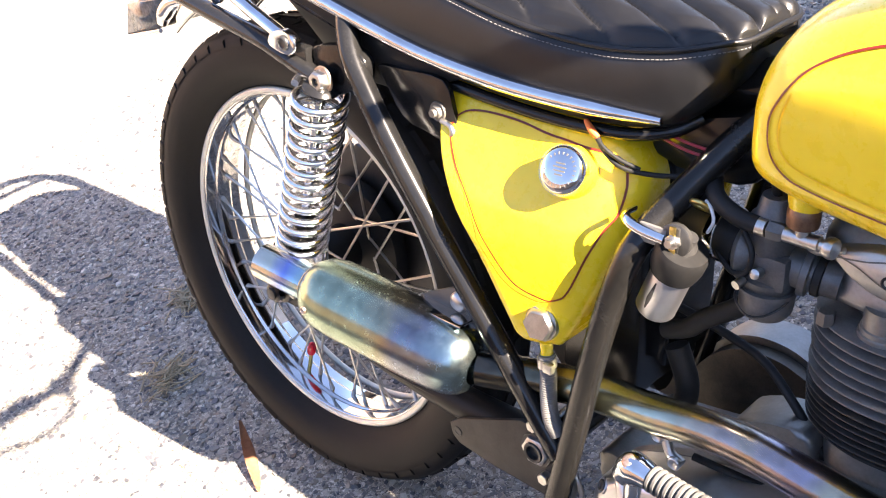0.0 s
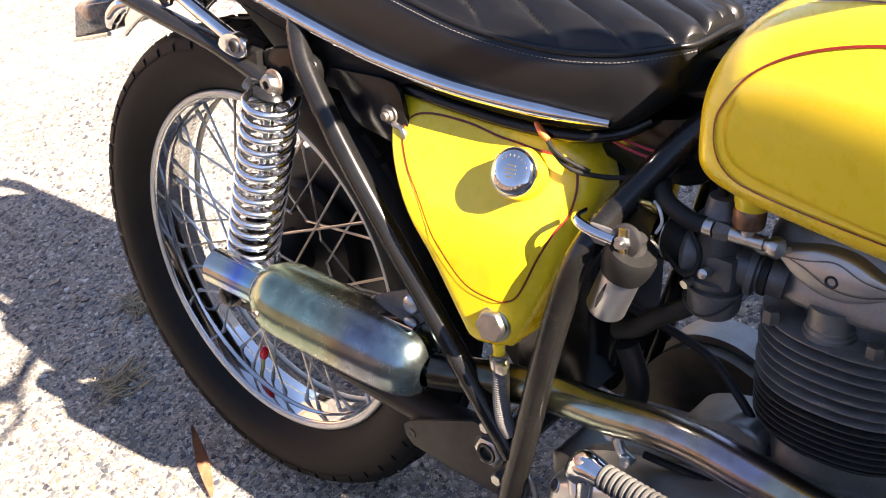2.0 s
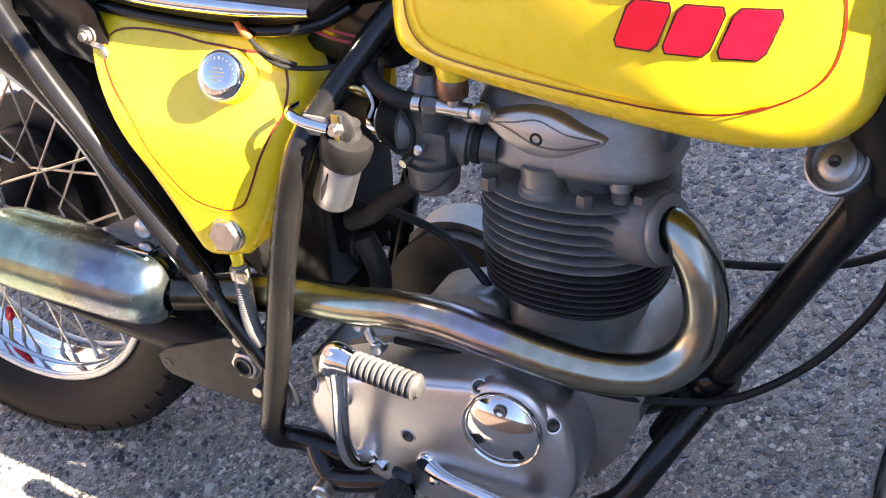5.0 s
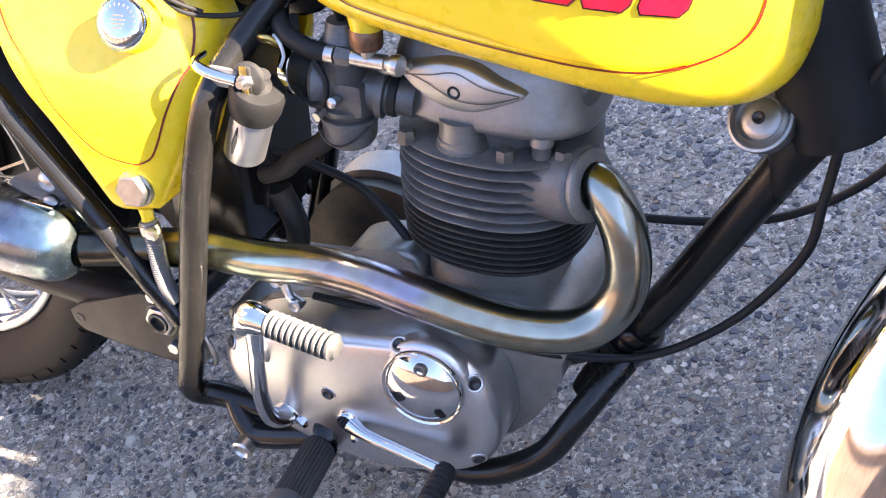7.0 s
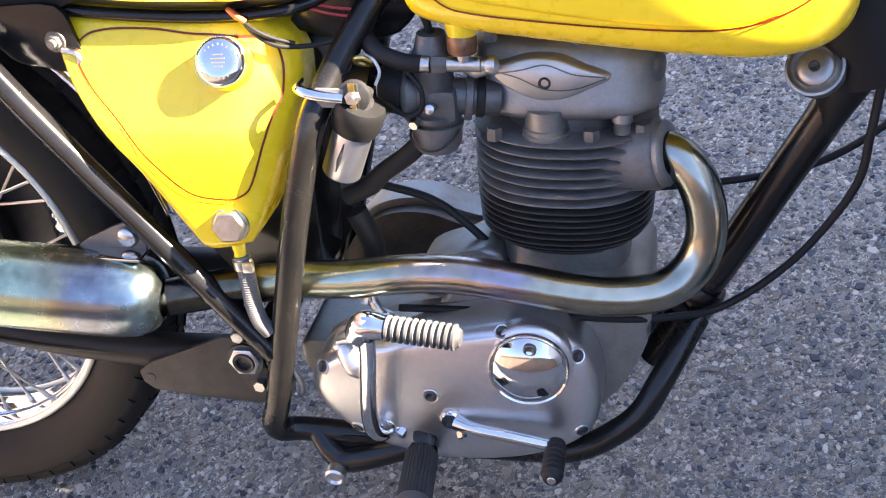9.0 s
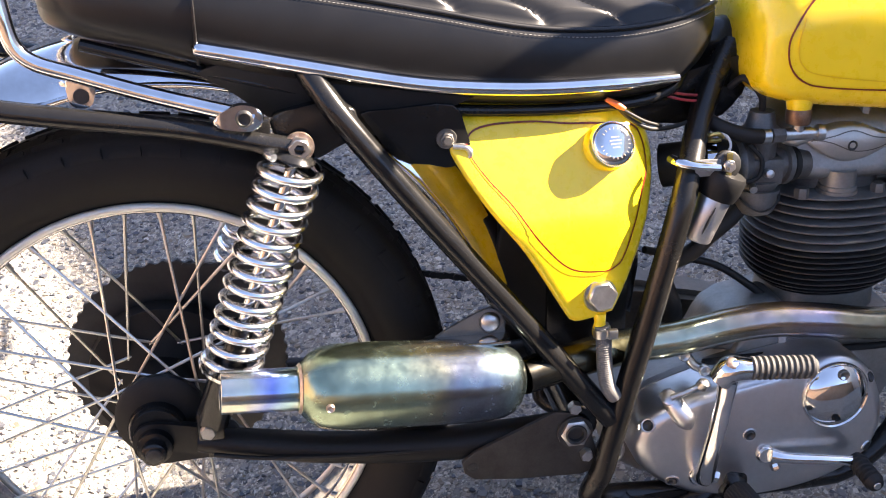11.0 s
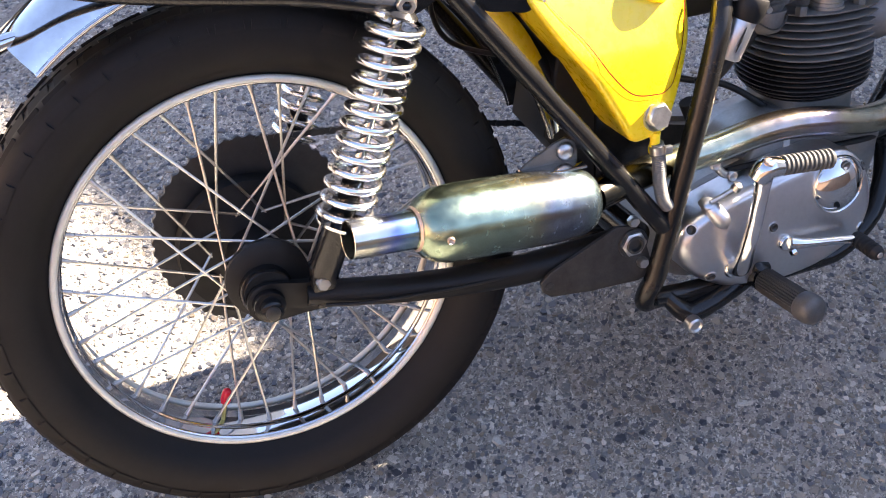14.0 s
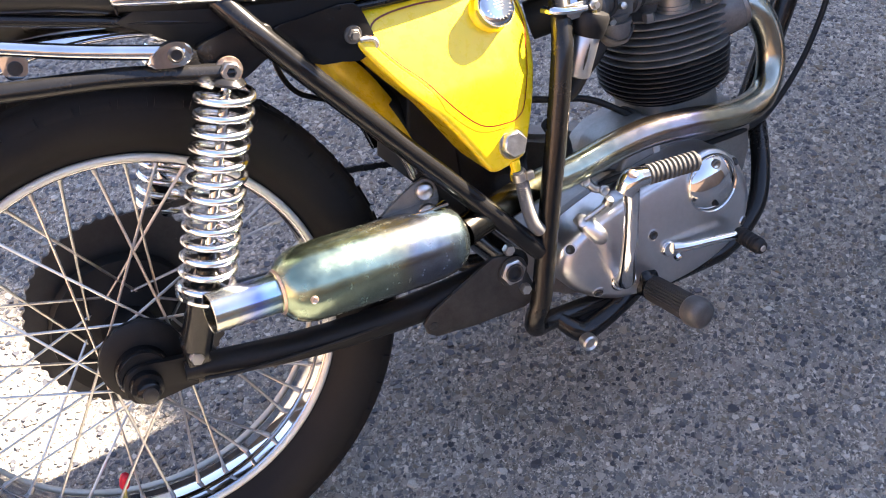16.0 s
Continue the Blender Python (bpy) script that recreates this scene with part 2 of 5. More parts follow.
DARKSCREEN = surface("dark_screen", (0.030, 0.031, 0.032), (0.055, 0.055, 0.055), (0.8, 0.95), 0.0, 3, 70, 0.4)
BRICKWALL = surface("red_brown_brick", (0.22, 0.135, 0.095), (0.36, 0.255, 0.185), (0.75, 0.9), 0.0, 2.5, 40, 0.4)
RENDERED = surface("rendered_wall", (0.36, 0.365, 0.37), (0.47, 0.475, 0.48), (0.75, 0.9), 0.0, 2, 60, 0.4)

# ---- shaping tools ----


def finish(name, bm, material, parent=None, label="", sharp=50):
    """Link a bmesh as one object; edges steeper than sharp degrees stay crisp."""
    bmesh.ops.recalc_face_normals(bm, faces=bm.faces)
    for f in bm.faces:
        f.smooth = True
    for e in bm.edges:
        if len(e.link_faces) == 2:
            e.smooth = e.calc_face_angle(0.0) < radians(sharp)
    me = bpy.data.meshes.new(name)
    bm.to_mesh(me)
    bm.free()
    me.materials.append(material)
    ob = new(name, me)
    if parent:
        ob.parent = parent
    return tagged(ob, label)


part = finish


def again(ob, m=None, flip=False):
    """The same mesh once more under the same parent, moved by m, or mirrored to the other flank."""
    o = new(ob.name.split(".")[0], ob.data)
    o.parent = ob.parent
    o.matrix_basis = Matrix.Diagonal((1, -1, 1, 1)) if flip else m
    return o


def join(*bms):
    out = bmesh.new()
    for b in bms:
        me = bpy.data.meshes.new("tmp")
        b.to_mesh(me)
        b.free()
        out.from_mesh(me)
        bpy.data.meshes.remove(me)
    return out


def curve(points, steps=6, closed=False):
    """Points on a smooth line through the given ones."""
    p = [Vector(q) for q in points]
    n, out = len(p), []
    spans = n if closed else n - 1
    for i in range(spans):
        a = p[(i - 1) % n] if closed or i else p[0] * 2 - p[1]
        b, c = p[i], p[(i + 1) % n]
        d = p[(i + 2) % n] if closed or i + 2 < n else p[-1] * 2 - p[-2]
        for k in range(steps):
            t = k / steps
            out.append(0.5 * (2 * b + (c - a) * t + (2 * a - 5 * b + 4 * c - d) * t * t + (3 * b - a - 3 * c + d) * t ** 3))
    if not closed:
        out.append(p[-1])
    return out


def rings(loops, closed=False, cap=True):
    """A skin over loops of equally many points."""
    bm = bmesh.new()
    rows = [[bm.verts.new(q) for q in loop] for loop in loops]
    n = len(rows[0])
    for i in range(len(rows) if closed else len(rows) - 1):
        a, b = rows[i], rows[(i + 1) % len(rows)]
        for k in range(n):
            bm.faces.new((a[k], a[(k + 1) % n], b[(k + 1) % n], b[k]))
    if cap and not closed:
        bm.faces.new(rows[0][::-1])
        bm.faces.new(rows[-1])
    return bm


def tube(points, r, seg=12, steps=6, closed=False, cap=True, squash=1.0):
    """A bent tube. r: one radius, or one for each point."""
    line = curve(points, steps, closed)
    if isinstance(r, (int, float)):
        radii = [r] * len(line)
    else:
        at = np.linspace(0, len(r) - 1, len(line))
        radii = np.interp(at, range(len(r)), r)
    loops, side = [], None
    for i, q in enumerate(line):
        ahead = line[(i + 1) % len(line)] if closed or i + 1 < len(line) else q
        back = line[i - 1] if closed or i else q
        t = (ahead - back).normalized()
        if side is None:
            side = t.orthogonal().normalized()
        side = (side - t * side.dot(t)).normalized()
        other = t.cross(side)
        loops.append([q + float(radii[i]) * (math.cos(a) * side + squash * math.sin(a) * other) for a in np.linspace(0, 2 * math.pi, seg, endpoint=False)])
    return rings(loops, closed, cap)


def turned(profile, origin, axis=(0, 1, 0), seg=32, cap=True):
    """A lathe body: (distance along the axis, radius) from the origin."""
    axis = Vector(axis).normalized()
    u = axis.orthogonal().normalized()
    v = axis.cross(u)
    o = Vector(origin)
    return rings([[o + axis * h + max(r, 1e-5) * (math.cos(a) * u + math.sin(a) * v) for a in np.linspace(0, 2 * math.pi, seg, endpoint=False)] for h, r in profile], cap=cap)


def hoop(profile, origin, seg=96):
    """A closed section turned all round the y axis: (y, radius)."""
    o = Vector(origin)
    return rings([[o + Vector((r * math.cos(a), h, r * math.sin(a))) for h, r in profile] for a in np.linspace(0, 2 * math.pi, seg, endpoint=False)], closed=True)


def slab(outline, y0, y1, bevel=0.0, depth=None, steps=2):
    """A plate cut to an (x, z) outline between two depths, with its near rim rounded. depth(x, z) shifts it."""
    bm = bmesh.new()
    off = depth or (lambda x, z: 0.0)
    near = [bm.verts.new((x, y0 + off(x, z), z)) for x, z in outline]
    far = [bm.verts.new((x, y1 + off(x, z), z)) for x, z in outline]
    n = len(near)
    front = bm.faces.new(near)
    bm.faces.new(far[::-1])
    for k in range(n):
        bm.faces.new((near[k], far[k], far[(k + 1) % n], near[(k + 1) % n]))
    if bevel:
        bmesh.ops.bevel(bm, geom=list(front.edges), offset=bevel, segments=steps + 1, profile=0.6, affect="EDGES", clamp_overlap=True)
    return bm


def pillow(outline, depth, back, edge, rows=9, round_steps=5):
    """A rounded body cut to an (x, z) outline: its near face follows depth(x, z), its rim is rounded by edge, its back is flat at y = back."""
    cx = sum(p[0] for p in outline) / len(outline)
    cz = sum(p[1] for p in outline) / len(outline)
    reach = sum(math.hypot(p[0] - cx, p[1] - cz) for p in outline) / len(outline)

    def inset(k):
        return [(x + (cx - x) * k, z + (cz - z) * k) for x, z in outline]
    loops = [[(x, back, z) for x, z in outline]]
    for i in range(round_steps + 1):
        a = math.pi / 2 * i / round_steps
        flat = inset(edge * (1 - math.cos(a)) / reach)
        loops.append([(x, depth(x, z) + edge * (1 - math.sin(a)), z) for x, z in flat])
    first = edge / reach
    for i in range(1, rows):
        loops.append([(x, depth(x, z), z) for x, z in inset(first + (0.985 - first) * i / (rows - 1))])
    return rings(loops)


def block(x0, x1, y0, y1, z0, z1, bevel=0.003):
    bm = bmesh.new()
    bmesh.ops.create_cube(bm, size=1.0, matrix=Matrix.Translation(((x0 + x1) / 2, (y0 + y1) / 2, (z0 + z1) / 2)) @ Matrix.Diagonal((x1 - x0, y1 - y0, z1 - z0, 1)))
    if bevel:
        bmesh.ops.bevel(bm, geom=list(bm.edges), offset=bevel, segments=2, profile=0.6, affect="EDGES")
    return bm


def hexagon(origin, axis, across, height, hole=0.0, turn=0.0):
    """A bolt head or nut that stands on origin along the axis."""
    axis = Vector(axis).normalized()
    u = axis.orthogonal().normalized()
    v = axis.cross(u)
    o = Vector(origin)

    def loop(r, h, n=6):
        return [o + axis * h + r * (math.cos(a + turn) * u + math.sin(a + turn) * v) for a in np.linspace(0, 2 * math.pi, n, endpoint=False)]
    r = across / math.sqrt(3)
    rows = [loop(r, 0), loop(r, height * 0.8), loop(r * 0.86, height)]
    if hole:
        rows += [loop(hole, height), loop(hole, height * 0.35)]
    return rings(rows)


def smooth2(points, steps=5):
    return [(p.x, p.z) for p in curve([(x, 0, z) for x, z in points], steps, True)]


def ribbon(points, depth, width, lift, closed=False):
    """A flat painted line along (x, z) points on a flank whose depth(x, z) is known."""
    line = curve([(x, 0, z) for x, z in points], 8, closed)
    bm, rows = bmesh.new(), []
    for i, q in enumerate(line):
        a = line[(i + 1) % len(line)] if closed or i + 1 < len(line) else q
        b = line[i - 1] if closed or i else q
        t = (a - b).normalized()
        s = Vector((-t.z, 0, t.x)) * width / 2
        rows.append([bm.verts.new((p.x, depth(p.x, p.z) - lift, p.z)) for p in (q - s, q + s)])
    for i in range(len(rows) if closed else len(rows) - 1):
        a, b = rows[i], rows[(i + 1) % len(rows)]
        bm.faces.new((a[0], a[1], b[1], b[0]))
    return bm


def coil(a, b, radius, wire, turns, seg=8, per=28):
    """A helical spring from a to b."""
    a, b = Vector(a), Vector(b)
    t = (b - a).normalized()
    u = t.orthogonal().normalized()
    v = t.cross(u)
    n = int(turns * per)
    pts = [a.lerp(b, i / n) + radius * (math.cos(2 * math.pi * turns * i / n) * u + math.sin(2 * math.pi * turns * i / n) * v) for i in range(n + 1)]
    return tube(pts, wire, seg, 1)


# ---- ground and the unseen wall added to cast shade across it ----
bm = bmesh.new()
bmesh.ops.create_grid(bm, x_segments=2, y_segments=2, size=600)
ground = tagged(part("ground", bm, CONCRETE), "grey exposed aggregate concrete paving, partly sunlit", "ground", kind="structure")

EDGE = Vector((-0.43, 0.90, 0)).normalized()
FOOT = Vector((0.135, -0.12, 0)) - SUN_WAY * 5.0
SIDE = Vector((0.90, 0.43, 0)).normalized()


def stretch(a0, a1, thick, high):
    """A straight length of wall along EDGE."""
    bm = bmesh.new()
    low = [FOOT + EDGE * a + SIDE * b for a, b in ((a0, 0), (a1, 0), (a1, thick), (a0, thick))]
    base = [bm.verts.new((p.x, p.y, 0)) for p in low]
    top = [bm.verts.new((p.x, p.y, high)) for p in low]
    bm.faces.new(base[::-1]), bm.faces.new(top)
    for k in range(4):
        bm.faces.new((base[k], base[(k + 1) % 4], top[(k + 1) % 4], top[k]))
    return bm


bm = join(stretch(-0.9, 14, 0.3, 5.0), stretch(-14, -0.9, 0.3, 9.0))
tagged(part("shade_wall", bm, RENDERED), "tall plain rendered wall, unseen, added to shade the paving", "wall", kind="structure")

bm = join(block(-16, 12, -7.3, -7.0, 0, 3.2, 0), block(-16, 12, -7.42, -6.9, 3.2, 3.45, 0))
tagged(part("wall_south", bm, BRICKWALL), "red-brown brick building wall behind the walk", "wall", kind="structure")
bm = join(block(-10.3, -10.0, -6.9, 7.9, 0, 4.2, 0), block(-10.4, -9.9, -6.9, 7.9, 4.2, 4.6, 0))
tagged(part("wall_west", bm, BRICKWALL), "sunlit red-brown brick building wall behind the motorcycle", "wall", kind="structure")
# Unseen dark screen, added so the chrome reflects something darker than sky.
bm = block(-16, 3.6, 8.0, 8.3, 0, 1.7, 0)
tagged(part("reflection_screen", bm, DARKSCREEN), "plain dark low screen, unseen, added to darken reflections", "wall", kind="structure")


def make_stone():
    m = Nodes("aggregate_stone")
    one = m.add("ShaderNodeNewGeometry").outputs["Random Per Island"]
    tone = m.ramp(one, ((0.0, (0.032, 0.036, 0.044)), (0.16, (0.07, 0.074, 0.084)), (0.32, (0.12, 0.122, 0.124)), (0.5, (0.19, 0.182, 0.165)), (0.64, (0.16, 0.13, 0.095)), (0.78, (0.30, 0.275, 0.225)), (1.0, (0.58, 0.55, 0.48))))
    speck = m.ramp(m.noise(700, 3), ((0.3, (0.75, 0.75, 0.75)), (0.7, (1.15, 1.15, 1.15))))
    m.set("Base Color", m.mix(1.0, m.mix(1.0, tone, speck, "MULTIPLY"), dark_patch(m), "MULTIPLY"))
    m.set("Roughness", m.math("MULTIPLY_ADD", one, 0.3, 0.42))
    m.bump(m.noise(600, 3), 0.3, 0.0006)
    return m.mat


def pebbles(x0, x1, y0, y1, pitch, seed, share, scale):
    """Flat broken stones set in the cement, their tops a millimetre or so proud."""
    rng = np.random.default_rng(seed)
    gx, gy = np.meshgrid(np.arange(x0, x1, pitch), np.arange(y0, y1, pitch))
    n = gx.size
    cx = gx.ravel() + rng.uniform(-0.42, 0.42, n) * pitch
    cy = gy.ravel() + rng.uniform(-0.42, 0.42, n) * pitch
    keep = rng.random(n) < share
    cx, cy = cx[keep], cy[keep]
    n = cx.size
    size = scale * pitch * rng.uniform(0.20, 0.60, n)
    turn, long = rng.uniform(0, 6.283, n), rng.uniform(0.6, 1.0, n)
    sides = 5
    ang = np.arange(sides) * 2 * math.pi / sides + rng.uniform(-0.45, 0.45, (n, sides))
    rad = size[:, None] * rng.uniform(0.72, 1.12, (n, sides))
    px, py = rad * np.cos(ang), rad * np.sin(ang) * long[:, None]
    c, s = np.cos(turn)[:, None], np.sin(turn)[:, None]
    qx, qy = px * c - py * s, px * s + py * c
    high = rng.uniform(0.0004, 0.0024, n)[:, None]
    tip = rng.normal(0, 0.11, (n, 2))
    low = np.stack([cx[:, None] + qx * 1.06, cy[:, None] + qy * 1.06, np.full((n, sides), -0.001)], 2)
    top = np.stack([cx[:, None] + qx * 0.86, cy[:, None] + qy * 0.86, high + qx * tip[:, :1] + qy * tip[:, 1:]], 2)
    verts = np.concatenate([low, top], 1).reshape(-1, 3)
    k = np.arange(sides)
    ring = np.stack([k, (k + 1) % sides, (k + 1) % sides + sides, k + sides], 1)
    base = (np.arange(n) * 2 * sides)[:, None]
    quads = (base[:, :, None] + ring[None]).reshape(-1, 4)
    caps = base + (k + sides)[None]
    me = bpy.data.meshes.new("aggregate")
    me.from_pydata(verts.tolist(), [], quads.tolist() + caps.tolist())
    me.materials.append(STONE)
    return tagged(new("aggregate", me), "broken blue-grey and tan stones set in paving", "stones", kind="stuff")


STONE = make_stone()
pebbles(-1.3, 1.7, -0.6, 1.9, 0.0105, 5, 0.72, 1.0)
pebbles(-1.3, 1.7, -0.6, 1.9, 0.0210, 6, 0.55, 0.82)

# ---- motorcycle ----
# Its own axes: x ahead from the rear contact, y to its left, z up its centre plane; it leans on its stand.
bike = tagged(new("motorcycle"), "yellow vintage single-cylinder motorcycle leaning on its stand", "motorcycle")
bike.matrix_world = pose(0, 0, 0, -17.898) @ pose(0, 0, 0, 0, 0, 2.577)
AXLE = (0.006, -0.010, 0.326)
SPINDLE = (-0.001, 0.0, 0.306)


def tyre_section(rim_r, out_r, half):
    """A closed tyre section: (y, radius)."""
    near = [(0.026, rim_r - 0.006), (0.029, rim_r + 0.004), (half * 0.80, rim_r + 0.014), (half * 0.97, rim_r + 0.030), (half, rim_r + 0.044),
            (half * 0.98, rim_r + 0.056), (half * 0.90, out_r - 0.0125), (half * 0.70, out_r - 0.0045), (half * 0.35, out_r - 0.0028), (0.0, out_r - 0.0028)]
    return near + [(-y, r) for y, r in reversed(near[:-1])]


def rim_section(r):
    """A closed rim section: lips, bead seats and well, 3 mm thick."""
    under = [(-0.0295, r + 0.001), (-0.0312, r - 0.001), (-0.0312, r - 0.005), (-0.0303, r - 0.0085), (-0.0290, r - 0.0098), (-0.0275, r - 0.0101), (-0.0150, r - 0.0104), (-0.0130, r - 0.0108), (-0.0112, r - 0.0128), (-0.0095, r - 0.0135), (-0.0080, r - 0.0136), (0.0, r - 0.0137)]
    under += [(-y, s) for y, s in reversed(under[:-1])]
    over = [(0.027, r), (0.025, r - 0.008), (0.0145, r - 0.0085), (0.010, r - 0.0112), (-0.010, r - 0.0112), (-0.0145, r - 0.0085), (-0.025, r - 0.008), (-0.027, r)]
    return under + over


def wheel(name, centre, rim_r, out_r, half, spokes, hub_r, label, turn=0.0):
    """A laced wheel: tyre with blocks, chromed rim, spokes and nipples."""
    o = Vector(centre)
    tyre = part("tyre", hoop(tyre_section(rim_r, out_r, half), o, 120), TYRE, None, "black trials tyre with chunky blocks")
    w = part(name, hoop(rim_section(rim_r), o, 120), RIMCHROME, bike, label)
    tyre.parent = w
    lip = part("rim_lip", hoop([(-0.0295 + 0.0040 * math.cos(a), rim_r - 0.003 + 0.0048 * math.sin(a)) for a in np.linspace(0, 2 * math.pi, 10, endpoint=False)], o, 120), LIP, w, "rolled rim edge, coloured pale for its highlight")
    again(lip, flip=True)
    # tread blocks: shoulders and two inner rows
    count = 50
    kinds = []
    for y0, y1, ra, rb in ((-half * 0.99, -half * 0.58, out_r - 0.016, out_r - 0.0005), (-half * 0.46, -half * 0.06, out_r - 0.004, out_r + 0.0005)):
        bm = bmesh.new()
        step = 2 * math.pi / count
        lows, highs = [], []
        for a, y in ((-0.46, y0), (0.38, y0), (0.47, y1), (-0.37, y1)):
            r = ra if y == y0 else rb
            tip = 0.93
            lows.append(bm.verts.new(((r - 0.009) * math.sin(a * step), y, (r - 0.008) * math.cos(a * step))))
            highs.append(bm.verts.new((r * math.sin(a * step * tip), y * (1.0 if y == y1 else 0.985), r * math.cos(a * step * tip))))
        bm.faces.new(highs)
        for k in range(4):
            bm.faces.new((lows[k], lows[(k + 1) % 4], highs[(k + 1) % 4], highs[k]))
        kinds.append(bm)
    first = [part("tread_block", b, TYRE, w) for b in kinds]
    for row, (ob, shift) in enumerate(((first[0], 0), (first[1], 0.5))):
        for side in (1, -1):
            for k in range(count):
                m = Matrix.Translation(o) @ Matrix.Rotation(2 * math.pi * (k + shift + (0.5 if side < 0 else 0)) / count, 4, "Y") @ Matrix.Diagonal((1, side, 1, 1))
                if k == 0 and side == 1:
                    ob.matrix_basis = m
                else:
                    again(ob, m)
    # spokes cross in pairs from either flange
    inner = rim_r - 0.0135
    rod = part("spoke", tube([(0, 0, 0), (0, 0, 1)], 0.0018, 6, 1), STEEL, w)
    nip = part("nipple", turned(((0, 0.0034), (0.010, 0.0030), (0.0105, 0.0022), (0.019, 0.0020)), (0, 0, 0), (0, 0, 1), 8), STEEL, w)
    started = False
    for k in range(spokes):
        a = 2 * math.pi * (k + 0.5) / spokes + turn
        side = -1 if k % 2 else 1
        lean = 1.15 if (k // 2) % 2 else -1.15
        tip = o + Vector((inner * math.cos(a), side * 0.004, inner * math.sin(a)))
        root = o + Vector((hub_r * math.cos(a + lean), side * 0.038, hub_r * math.sin(a + lean)))
        way = root - tip
        q = way.to_track_quat("Z", "Y").to_matrix().to_4x4()
        m1 = Matrix.Translation(tip) @ q @ Matrix.Diagonal((1, 1, way.length, 1))
        m2 = Matrix.Translation(tip) @ q
        if not started:
            rod.matrix_basis, nip.matrix_basis, started = m1, m2, True
        else:
            again(rod, m1), again(nip, m2)
    return w


rear = wheel("rear_wheel", AXLE, 0.2425, 0.326, 0.056, 40, 0.045, "chromed spoked rear wheel with a block-tread tyre")
part("hub", turned(((-0.052, 0.012), (-0.052, 0.046), (-0.049, 0.0505), (-0.042, 0.0505), (-0.038, 0.047), (-0.034, 0.034), (0.03, 0.034), (0.036, 0.06), (0.04, 0.09), (0.06, 0.092), (0.062, 0.02)), AXLE, seg=48), SATIN, rear, "black painted hub")
teeth = []
for k in range(52 * 4):
    a, s = 2 * math.pi * k / 208, (0.1255, 0.1295, 0.1295, 0.1255)[k % 4]
    teeth.append((0.018 + s * math.cos(a), 0.333 + s * math.sin(a)))
part("sprocket", slab(teeth, 0.062, 0.069, 0.001, steps=0), IRON, rear, "black toothed final-drive sprocket")
part("spacer", turned(((-0.076, 0.028), (-0.070, 0.032), (-0.048, 0.032)), (0.001, 0, 0.316), seg=32), BLACK, rear)
part("valve_cap", turned(((0, 0.0055), (0.004, 0.0066), (0.014, 0.0064), (0.019, 0.005), (0.021, 0.002)), (-0.064, -0.006, 0.134), (0.30, 0, 0.95), 16), RED, rear, "red valve cap")
part("valve_stem", tube([(-0.070, -0.006, 0.108), (-0.064, -0.006, 0.134)], 0.003, 8, 1), BRASS, rear)

# --- frame ---
frame_tubes = part("frame", tube([(0.186, -0.098, 0.718), (0.200, -0.112, 0.697), (0.222, -0.123, 0.666), (0.284, -0.130, 0.585), (0.397, -0.132, 0.442), (0.497, -0.131, 0.314)], 0.0125, 14), BLACK, bike, "black enamelled tubular frame")
left_tube = again(frame_tubes, flip=True)
left_tube.parent = frame_tubes
left_tube.name = "seat_stay"


def both(name, bm, material, label=""):
    """A part of the frame and its twin on the other flank."""
    o = part(name, bm, material, frame_tubes, label)
    again(o, flip=True)
    return o


both("cradle_tube", tube([(0.65, -0.022, 0.700), (0.625, -0.040, 0.675), (0.603, -0.066, 0.642), (0.583, -0.098, 0.606), (0.571, -0.120, 0.580), (0.560, -0.130, 0.545), (0.540, -0.134, 0.465), (0.520, -0.132, 0.378),
                          (0.500, -0.130, 0.290), (0.490, -0.129, 0.246), (0.480, -0.124, 0.218), (0.483, -0.116, 0.200), (0.510, -0.104, 0.193), (0.60, -0.100, 0.187), (0.70, -0.098, 0.184), (0.775, -0.095, 0.184),
                          (0.800, -0.095, 0.188), (0.830, -0.093, 0.203), (0.866, -0.086, 0.233), (0.887, -0.071, 0.268), (0.904, -0.050, 0.297), (0.920, -0.026, 0.320)], 0.0135, 14), WORN)
part("down_tube", tube([(0.876, 0, 0.245), (0.908, 0, 0.310), (0.936, 0, 0.360), (0.992, 0, 0.470), (1.025, 0, 0.535), (1.040, 0, 0.570), (1.052, 0, 0.605)], [0.015, 0.0185, 0.018, 0.018, 0.0185, 0.0215, 0.028], 18), WORN, frame_tubes, "black down tube with worn paint")
part("tube_lug", turned(((-0.022, 0.023), (-0.015, 0.026), (0.012, 0.026), (0.02, 0.023)), (0.918, 0, 0.328), (0.5, 0, 0.87), 24), BLACK, frame_tubes)
part("steering_head", turned(((-0.03, 0.030), (-0.026, 0.040), (0.0, 0.041), (0.10, 0.038), (0.16, 0.040), (0.165, 0.03)), (1.055, 0, 0.605), (-0.35, 0, 0.94), 32), SATIN, frame_tubes)
part("head_gusset", rings([[(cx + rx * math.cos(a), ry * math.sin(a), z + 0.10 * (cx - 1.045)) for a in np.linspace(0, 2 * math.pi, 28, endpoint=False)] for cx, rx, ry, z in ((1.026, 0.006, 0.016, 0.520), (1.029, 0.015, 0.021, 0.536), (1.036, 0.023, 0.026, 0.560), (1.043, 0.0285, 0.030, 0.582), (1.049, 0.0325, 0.0325, 0.606))]), SATIN, frame_tubes, "black flared gusset")
part("head_ring", turned(((-0.004, 0.0325), (-0.003, 0.0345), (0.004, 0.0352), (0.005, 0.0325)), (1.049, 0, 0.605), (0.10, 0, 0.99), 32), DULL, frame_tubes, "thin grey seal ring")
